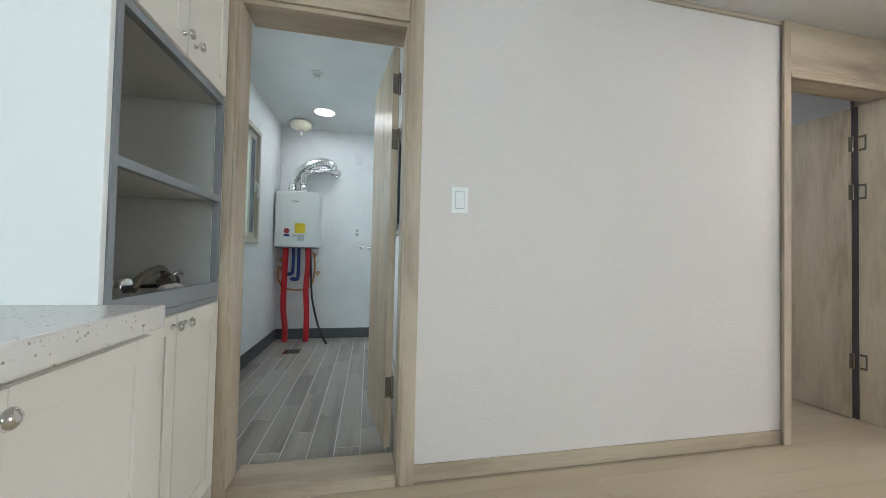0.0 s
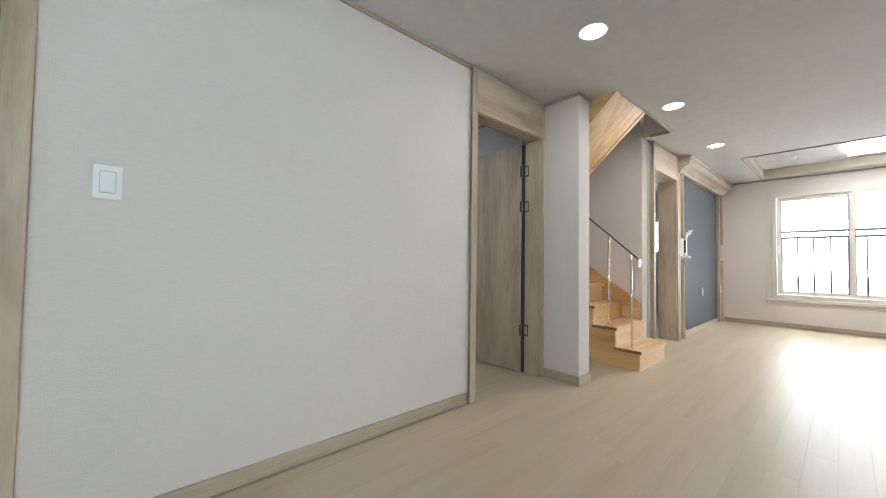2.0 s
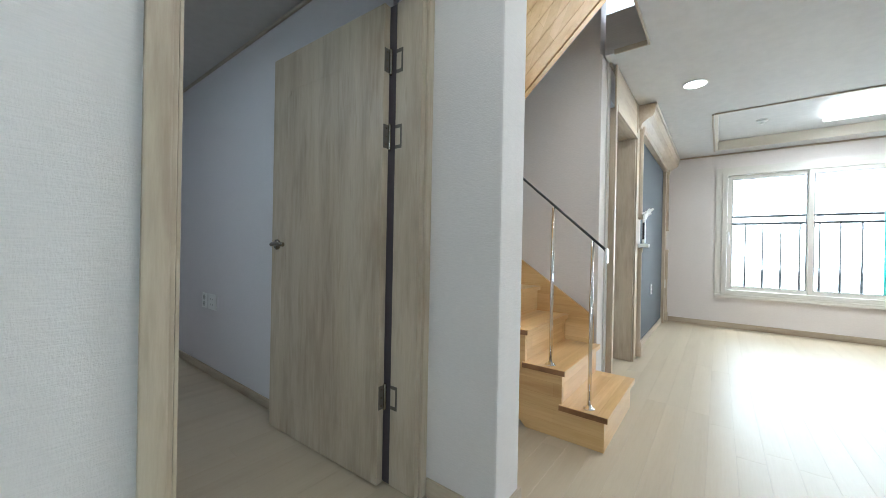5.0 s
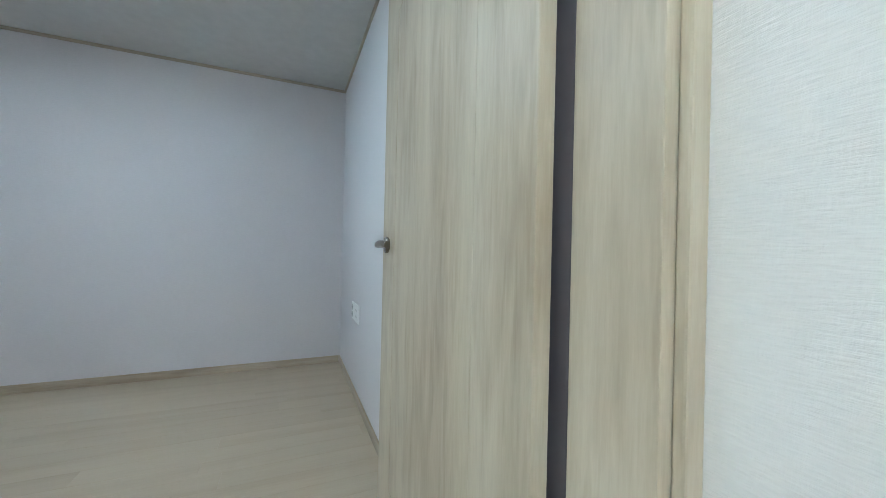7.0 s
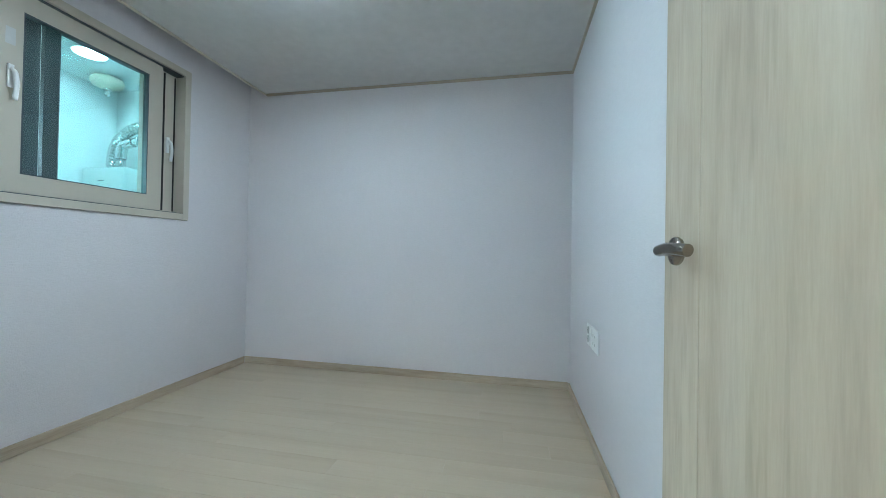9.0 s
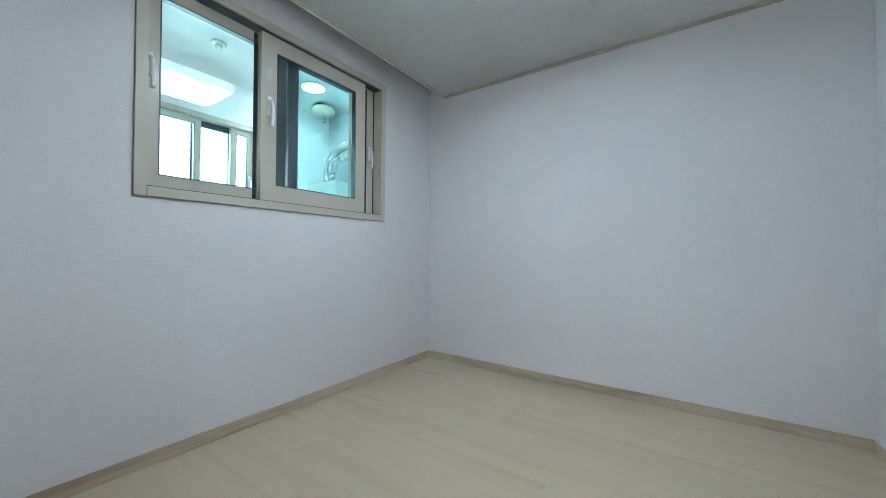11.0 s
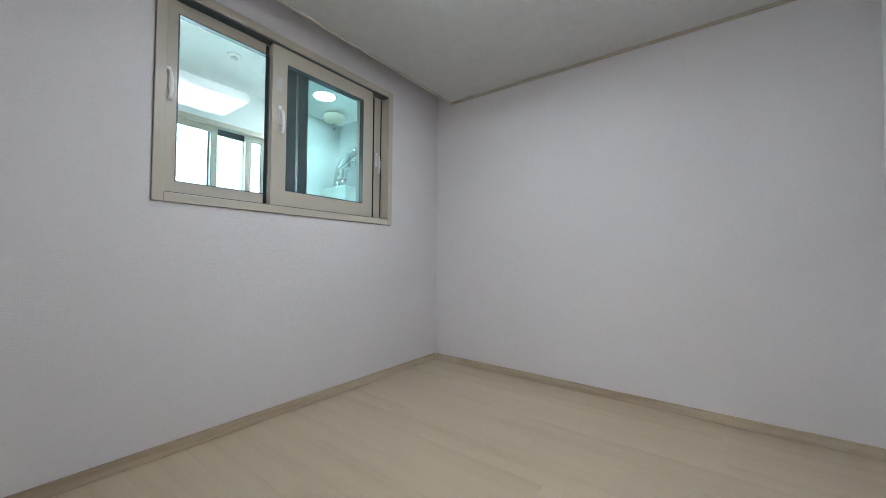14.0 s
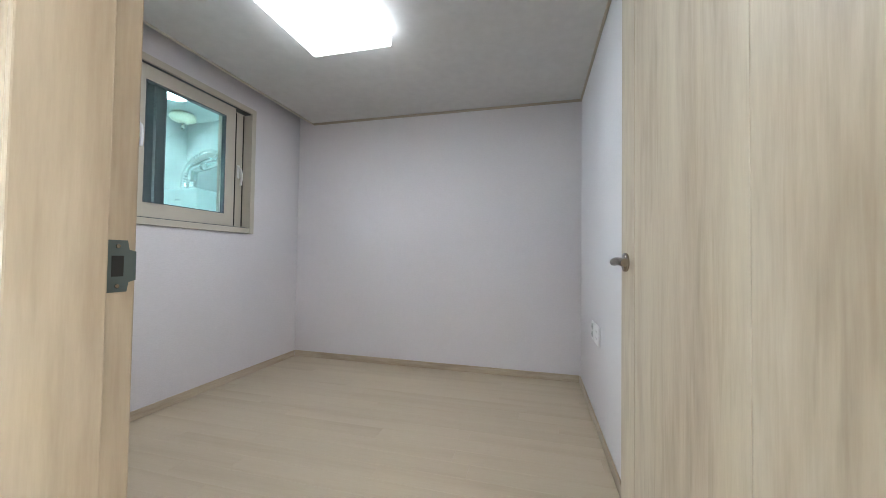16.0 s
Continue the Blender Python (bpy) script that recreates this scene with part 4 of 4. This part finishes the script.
bag = thing("plastic_bag", (-0.52, 1.69, 0.852), "small crumpled clear white plastic bag beside the faucet", "bag")
bagm = bmesh.new()
bmesh.ops.create_icosphere(bagm, subdivisions=3, radius=1.0)
brng = random.Random(9)
for v in bagm.verts:
    k = 1 + brng.uniform(-0.16, 0.12)
    v.co = Vector((-0.505 + v.co.x * 0.03 * k, 1.685 + v.co.y * 0.06 * k, 0.8525 + max(0, v.co.z * 0.9 + 0.55) * 0.017 * k))
part("film", bagm, plastic, bag)

# ---- utility room things ----
SHIFT = Vector((-0.055, 0, 0))
bo = thing("gas_boiler", (-0.585, 4.66, 1.07), "white wall-hung gas boiler with yellow and navy stickers", "boiler")
X0, X1, YF, YB, Z0, Z1 = -0.815, -0.352, 4.52, 4.80, 1.07, 1.70
part("body", rounded((X0, X1, YF, YB, Z0, Z1), r=0.022, seg=4), boiler_white, bo)
part("bottom_plate", rounded((X0 + 0.02, X1 - 0.02, YF + 0.02, YB - 0.005, Z0 - 0.012, Z0 + 0.004), r=0.003), niche_grey, bo)
part("sticker", boxes((-0.60, -0.49, YF - 0.0012, YF - 0.0003, 1.225, 1.335)), yellow, bo, "yellow square warning sticker")
part("sticker", boxes((-0.715, -0.655, YF - 0.0012, YF - 0.0003, 1.185, 1.21)), navy, bo, "navy label")
part("sticker", lathe([(0.03, 0.0003), (0.03, 0.0012)], (-0.685, YF - 0.0014, 1.248), "y", 20), red_sticker, bo, "round red and navy label")
part("sticker", boxes((-0.63, -0.575, YF - 0.0012, YF - 0.0003, 1.185, 1.208), (-0.57, -0.50, YF - 0.0012, YF - 0.0003, 1.14, 1.21)), plastic_shadow, bo, "pale printed label")
part("name_bar", boxes((-0.635, -0.565, YF - 0.0012, YF - 0.0003, 1.578, 1.588)), niche_grey, bo, "small grey printed mark")
part("top_cap", rounded((X0 - 0.004, X0 + 0.05, YF + 0.06, YB, 1.655, 1.71), r=0.01), foil, bo)
fl = thing("flue_duct", (-0.57, 4.66, 1.70), "silver flue pipe and corrugated foil duct above the boiler", "duct")
part("pipe", tube([(-0.545, 4.64, 1.70), (-0.545, 4.64, 1.80)], 0.034, 20), foil, fl)
part("elbow", tube([(-0.545, 4.64, 1.80), (-0.545, 4.64, 1.87), (-0.535, 4.645, 1.915), (-0.50, 4.65, 1.935), (-0.44, 4.66, 1.95)], 0.042, 20, steps=4), foil, fl)
part("pipe", tube([(-0.44, 4.66, 1.95), (-0.27, 4.68, 1.99), (-0.225, 4.70, 1.995), (-0.205, 4.74, 1.99), (-0.205, BY1 - 0.013, 1.985)], 0.036, 20, steps=5), foil, fl)
part("collar", tube([(-0.385, 4.667, 1.965), (-0.365, 4.669, 1.969)], 0.042, 20), foil, fl)
part("wall_rosette", lathe([(0.062, 0), (0.055, -0.018)], (-0.205, BY1 - 0.0125, 1.985), "y"), foil, fl)
part("foil_hose", tube([(-0.665, 4.66, 1.70), (-0.66, 4.655, 1.80), (-0.60, 4.64, 1.93), (-0.48, 4.635, 2.03), (-0.34, 4.64, 2.075), (-0.25, 4.66, 2.06), (-0.215, 4.70, 2.03)], 0.043, 18, 0.13, 9), foil, fl, "corrugated foil hose")


def pipe(name, label, mat, pts, r, steps=1, wave=0.0):
    p = thing(name, pts[-1], label, "pipe")
    part("insulation", tube(pts, r, 12, wave, steps), mat, p)
    return p


pipe("heating_pipe", "red foam-insulated heating pipe down to the floor", red, [(-0.715, 4.66, 1.06), (-0.722, 4.665, 0.8), (-0.725, 4.66, 0.4), (-0.70, 4.66, 0.15), (-0.70, 4.66, UF)], 0.031, 6)
pipe("heating_pipe", "red foam-insulated heating pipe down to the floor", red, [(-0.475, 4.66, 1.06), (-0.47, 4.665, 0.85), (-0.485, 4.66, 0.6), (-0.47, 4.66, 0.3), (-0.47, 4.66, UF)], 0.031, 6)
pipe("water_pipe", "navy foam-insulated water pipe bent into the wall", blue, [(-0.635, 4.66, 1.06), (-0.635, 4.66, 0.80), (-0.66, 4.66, 0.76), (-0.70, 4.70, 0.755), (-0.70, BY1 - 0.013, 0.755)], 0.017, 4)
pipe("water_pipe", "navy foam-insulated water pipe bent into the wall", blue, [(-0.575, 4.66, 1.06), (-0.575, 4.66, 0.74), (-0.595, 4.66, 0.70), (-0.65, 4.69, 0.70), (-0.65, BY1 - 0.013, 0.70)], 0.019, 4)
pipe("gas_hose", "orange copper gas hose looped under the boiler", copper, [(-0.805, 4.74, 0.85), (-0.80, 4.72, 0.70), (-0.73, 4.70, 0.60), (-0.58, 4.70, 0.57), (-0.44, 4.71, 0.62), (-0.40, 4.70, 0.85), (-0.42, 4.68, 1.02)], 0.009, 6)
pipe("drain_hose", "black rubber drain hose from the boiler to the floor", rubber, [(-0.45, 4.67, 1.05), (-0.42, 4.62, 0.6), (-0.39, 4.58, 0.42), (-0.33, 4.55, 0.2), (-0.27, 4.50, 0.07), (-0.22, 4.47, UF + 0.008)], 0.011, 7)

SHIFT = Vector()


def valve(x, z, label, mat):
    v = thing("valve", (x, BY1 - 0.013, z), label, "valve")
    part("body", lathe([(0.024, 0), (0.024, -0.006), (0.012, -0.008), (0.012, -0.045), (0.016, -0.047), (0.016, -0.075), (0.008, -0.08)], (x, BY1 - 0.0125, z), "y", 16), mat, v)
    part("outlet", tube([(x, BY1 - 0.07, z), (x, BY1 - 0.07, z - 0.035)], 0.009, 10), mat, v)
    part("handle", rounded((x - 0.028, x + 0.028, BY1 - 0.102, BY1 - 0.092, z - 0.006, z + 0.006), r=0.003), mat, v)


valve(-0.835, 0.92, "brass gas valve on the wall beside the boiler", brass)
valve(-0.835, 0.82, "brass gas valve on the wall beside the boiler", brass)
valve(-0.43, 0.77, "brass stop valve on the wall below the boiler", brass)
valve(-0.455, 0.99, "chrome stop valve under the boiler", chrome)
valve(0.07, 1.095, "chrome washing machine tap on the wall", chrome)
valve(0.17, 1.09, "chrome washing machine tap on the wall", chrome)
gd = thing("gas_detector", (0.01, BY1 - 0.02, 2.16), "small white gas detector with a hanging cable", "detector")
part("case", rounded((-0.018, 0.045, BY1 - 0.045, BY1 - 0.0125, 2.13, 2.225), r=0.006), plastic, gd)
part("cable", tube([(0.012, BY1 - 0.02, 2.13), (0.022, BY1 - 0.018, 1.95), (0.006, BY1 - 0.018, 1.7), (0.016, BY1 - 0.018, 1.5), (0.014, BY1 - 0.022, 1.335)], 0.0025, 6, steps=5), plastic, gd, "thin white cable")
dr = thing("floor_drain", (-0.58, 4.2, UF), "square dark floor drain grate in the tiles", "drain")
part("grate_frame", boxes((-0.66, -0.5, 4.12, 4.135, UF, UF + 0.004), (-0.66, -0.5, 4.265, 4.28, UF, UF + 0.004), (-0.66, -0.645, 4.135, 4.265, UF, UF + 0.004), (-0.515, -0.5, 4.135, 4.265, UF, UF + 0.004)), nickel, dr)
part("pit", boxes((-0.645, -0.515, 4.135, 4.265, UF, UF + 0.0012)), dark, dr)
for i in range(5):
    part("bar", boxes((-0.645, -0.515, 4.145 + i * 0.025, 4.155 + i * 0.025, UF + 0.0013, UF + 0.0035)), nickel, dr)

# ---- staircase ----
SX0, SX1, RUN, RISE, SY = 4.14, 4.848, 0.215, 0.185, 1.35
ST = thing("staircase", (4.5, SY, 0), "varnished pine staircase turning back on itself", "staircase")
N = 7
for i in range(N):
    y, z = SY + i * RUN, (i + 1) * RISE
    part("tread", rounded((SX0 - 0.012, SX1 - 0.001, y - 0.02, y + RUN + 0.012, z - 0.03, z), r=0.003), pine["x"], ST)
    part("tread_edge", boxes((SX0 - 0.0165, SX0 - 0.0125, y - 0.018, y + RUN + 0.01, z - 0.029, z - 0.002)), pine_dark, ST, "dark sawn tread edge")
    part("riser", boxes((SX0 + 0.03, SX1 - 0.03, y + 0.001, y + 0.018, z - RISE + (0.0 if i == 0 else 0.0005), z - 0.0305)), pine["x"], ST)
saw = []
for i in range(N):
    saw += [(SY + i * RUN, i * RISE if i == 0 else i * RISE - 0.031), (SY + i * RUN, (i + 1) * RISE - 0.031)]
saw += [(SY + N * RUN, N * RISE - 0.031), (SY + N * RUN, N * RISE - 0.32), (SY + 0.42, 0.0)]
part("stringer", prism(saw, "x", SX0, SX0 + 0.028), pine["y"], ST)
part("wall_skirt", prism([(1.589, 0.0), (1.589, 0.56), (SY + N * RUN, N * RISE + 0.13), (SY + N * RUN, N * RISE - 0.3), (SY + 0.5, 0.0)], "x", SX1 - 0.026, SX1 - 0.002), pine["y"], ST)
ye = SY + N * RUN
part("landing", rounded((3.545, SX1 - 0.001, ye + 0.013, 3.6, N * RISE + 0.155 - 0.03, N * RISE + 0.155), r=0.003), pine["x"], ST)
# underside of the returning flight: sloping boards
SL = (1.888 - 2.378) / (1.845 - 1.311)
yb = ye + 0.03
for i in range(6):
    a, b = 3.558 + i * 0.0965, 3.558 + (i + 1) * 0.0965 - 0.004
    za, zb = 2.378 + 0.0, 2.378 + SL * (yb - 1.311)
    part("soffit_board", prism([(1.302, za + 0.008), (yb, zb + 0.008), (yb, zb + 0.026), (1.302, za + 0.026)], "x", a, b), pine["y"], ST)
part("soffit_back", prism([(1.302, 2.405), (yb, zb + 0.027), (yb, zb + 0.04), (1.302, 2.418)], "x", 3.556, 4.14), pine_dark, ST)
for a, b in ((3.542, 3.5565), (4.138, 4.178)):
    part("flight_stringer", prism([(1.302, 2.378), (yb, zb), (yb, zb + 0.3), (1.302, 2.68)], "x", a, b), pine["y"], ST)
for i in range(9):
    z = 2.378 + SL * (1.4 + i * 0.15 - 1.311) + 0.22
    part("upper_tread", boxes((3.557, 4.137, 1.36 + i * 0.15, 1.56 + i * 0.15, z, z + 0.03)), pine["x"], ST)
# rail
hr = thing("handrail", (4.2, 1.4, 0.185), "black handrail on chrome posts fixed to the treads", "handrail")
for k in range(4):
    y, z = 1.435 + k * 0.2125, (k + 1) * RISE
    top = 1.078 + (y - 1.442) * 0.892
    part("post", tube([(4.185, y, z + 0.003), (4.185, y, top - 0.01)], 0.0095, 12), chrome, hr, "polished chrome post")
    part("foot", lathe([(0.03, 0.0), (0.028, 0.004), (0.015, 0.008), (0.011, 0.02)], (4.185, y, z), "z", 20), chrome, hr)
hp = [(4.185, 1.369, 1.012)] + [(4.185, 1.375 + k * 0.25, 1.024 + k * 0.25 * 0.892) for k in range(5)]
part("rail", tube(hp, 0.007, 10), black_metal, hr, "black rail")
part("rail_end", rounded((4.173, 4.197, 1.358, 1.372, 0.95, 1.025), r=0.003), chrome, hr, "bright bent rail end")

# ---- feature wall surround ----
pf = thing("feature_surround", (7.1, 1.5, 0), "pale wooden pilasters and cornice round the grey feature wall", "surround", kind="structure")
for x in (5.975, 8.21):
    part("pilaster_board", rounded((x, x + 0.19, 1.52, 1.5735, 0, 2.2), r=0.003), ash["z"], pf)
    part("half_column", lathe([(0.042, 0.0), (0.042, 0.12), (0.032, 0.14), (0.03, 0.98), (0.04, 1.0), (0.04, 1.03)], (x + 0.1, 1.518, 0.02), "z", 20), ash["z"], pf)
    part("half_column", lathe([(0.036, 0.0), (0.03, 0.03), (0.028, 0.8), (0.04, 0.85), (0.04, 0.88)], (x + 0.1, 1.518, 1.32), "z", 20), ash["z"], pf)
part("cornice", prism([(1.575, 2.17), (1.50, 2.17), (1.49, 2.2), (1.44, 2.24), (1.40, 2.26), (1.385, 2.30), (1.385, 2.372), (1.575, 2.372)], "x", 5.955, 8.435), ash["x"], pf)
part("cornice_lip", rounded((5.945, 8.44, 1.372, 1.384, 2.335, 2.373), r=0.004), trim_pale, pf)
orn = thing("wall_ornament", (6.075, 1.45, 1.06), "white moulded leaf ornament on the pilaster", "ornament")
part("ledge", rounded((6.025, 6.125, 1.43, 1.516, 1.055, 1.09), r=0.006), white_gloss, orn)
part("panel", rounded((6.045, 6.105, 1.462, 1.486, 1.092, 1.32), r=0.006), white_gloss, orn)
part("panel_inset", rounded((6.043, 6.0445, 1.465, 1.483, 1.13, 1.29), r=0.0005, seg=1), dark, orn, "dark inset")
for k, (dy, dz, dx) in enumerate(((-0.015, 0.07, 0.0), (-0.035, 0.09, 0.035), (-0.055, 0.095, 0.085), (0.008, 0.05, -0.03), (-0.04, 0.05, 0.06))):
    part("leaf", tube([(6.075, 1.47, 1.315), (6.075 + dx * 0.5, 1.47 + dy * 0.4, 1.335 + dz * 0.5), (6.075 + dx, 1.47 + dy, 1.33 + dz)], 0.012, 8, 0.0, 4), white_gloss, orn)
plate_y("wall_socket", 8.26, 8.34, 0.5, 0.62, 1.519, "white socket on the pilaster", "socket", False)

# ---- floors: pieces ----
solid("floor", boxes((-1.2, 8.7, -3.2, Y0 + 0.1, -0.12, -0.0035), (2.3, 3.56, Y0 + 0.1, 2.1, -0.12, -0.0035), (BX0 - 0.05, BX1 + 0.05, 2.1, BY1 + 0.05, -0.12, -0.0035), (3.5, 4.9, Y0 + 0.1, 3.65, -0.12, -0.0035)), plank_gap, "pale ash laminate floor boards running along the hall", "floor")
FLOOR = bpy.data.objects["floor"]
solid("floor_side_room", boxes((4.99, 8.45, 1.60, 4.0, -0.012, -0.0008)), plank_mat, "pale laminate floor of the side room", "floor")
solid("floor_vestibule", boxes((4.2, 5.9, -2.7, -1.06, -0.003, -0.0005)), tile_mat, "grey tiled lobby floor", "floor")
solid("floor_utility", boxes((-1.0, 0.46, 1.95, BY1 + 0.05, -0.1, UF - 0.0015)), grout, "grey wood-look floor tiles with white joints", "floor")
UFLOOR = bpy.data.objects["floor_utility"]


def piece(name, x0, x1, y0, y1, z1, mat, parent, g):
    """One floor piece with slightly eased upper edges."""
    me = bpy.data.meshes.new(name)
    e, d = 0.0005, 0.010
    cx, cy = (x0 + x1) / 2, (y0 + y1) / 2
    hx, hy = (x1 - x0) / 2 - g, (y1 - y0) / 2 - g
    vs = [(sx * hx, sy * hy, -d) for sx, sy in ((-1, -1), (1, -1), (1, 1), (-1, 1))]
    vs += [(sx * hx, sy * hy, -e * 0.6) for sx, sy in ((-1, -1), (1, -1), (1, 1), (-1, 1))]
    vs += [(sx * (hx - e), sy * (hy - e), 0) for sx, sy in ((-1, -1), (1, -1), (1, 1), (-1, 1))]
    fs = [(8, 9, 10, 11)] + [(a + i, a + (i + 1) % 4, a + 4 + (i + 1) % 4, a + 4 + i) for a in (0, 4) for i in range(4)]
    me.from_pydata(vs, [], fs)
    me.materials.append(mat)
    ob = new(name, me)
    ob.location = (cx, cy, z1)
    ob.parent = parent
    return ob


rng = random.Random(4)
PW, PL = 0.115, 1.2


def planks(x0, x1, y0, y1):
    y = y0
    while y < y1 - 0.005:
        yn = min(y + PW, y1)
        x = x0 - rng.random() * PL
        while x < x1:
            a, b = max(x, x0), min(x + PL, x1)
            if b - a > 0.02:
                piece("plank", a, b, y, yn, 0.0, plank_mat, FLOOR, 0.00025)
            x += PL
        y = yn


planks(1.2, 8.447, -0.90, Y0 - 0.03)
planks(-0.95, 1.2, -0.90, Y0 - 0.03)
planks(BX0 + 0.001, BX1, 2.022, BY1 - 0.001)
planks(2.486, 3.297, Y0 - 0.03, 2.022)
solid("floor_outer_boards", boxes((-1.0, 3.2, -2.8, -0.901, -0.003, 0.0), (6.0, 8.447, -3.1, -0.901, -0.003, 0.0), (3.545, 4.848, Y0 - 0.03, 3.6, -0.003, 0.0)), plank_mat, "pale laminate boards at the far edges of the floor", "floor")

TW, TL = 0.1295, 0.6
cols = math.ceil((0.44 - UX0) / TW)
for c in range(cols):
    x0, x1 = UX0 + c * TW, min(UX0 + (c + 1) * TW, 0.439)
    y = 2.03 - (0.2 * ((c * 2) % 3))
    while y < BY1 - 0.025:
        a, b = max(y, 2.031), min(y + TL, BY1 - 0.023)
        if b - a > 0.02 and x1 - x0 > 0.02:
            piece("tile", x0, x1, a, b, UF, tile_mat, UFLOOR, 0.0032)
        y += TL
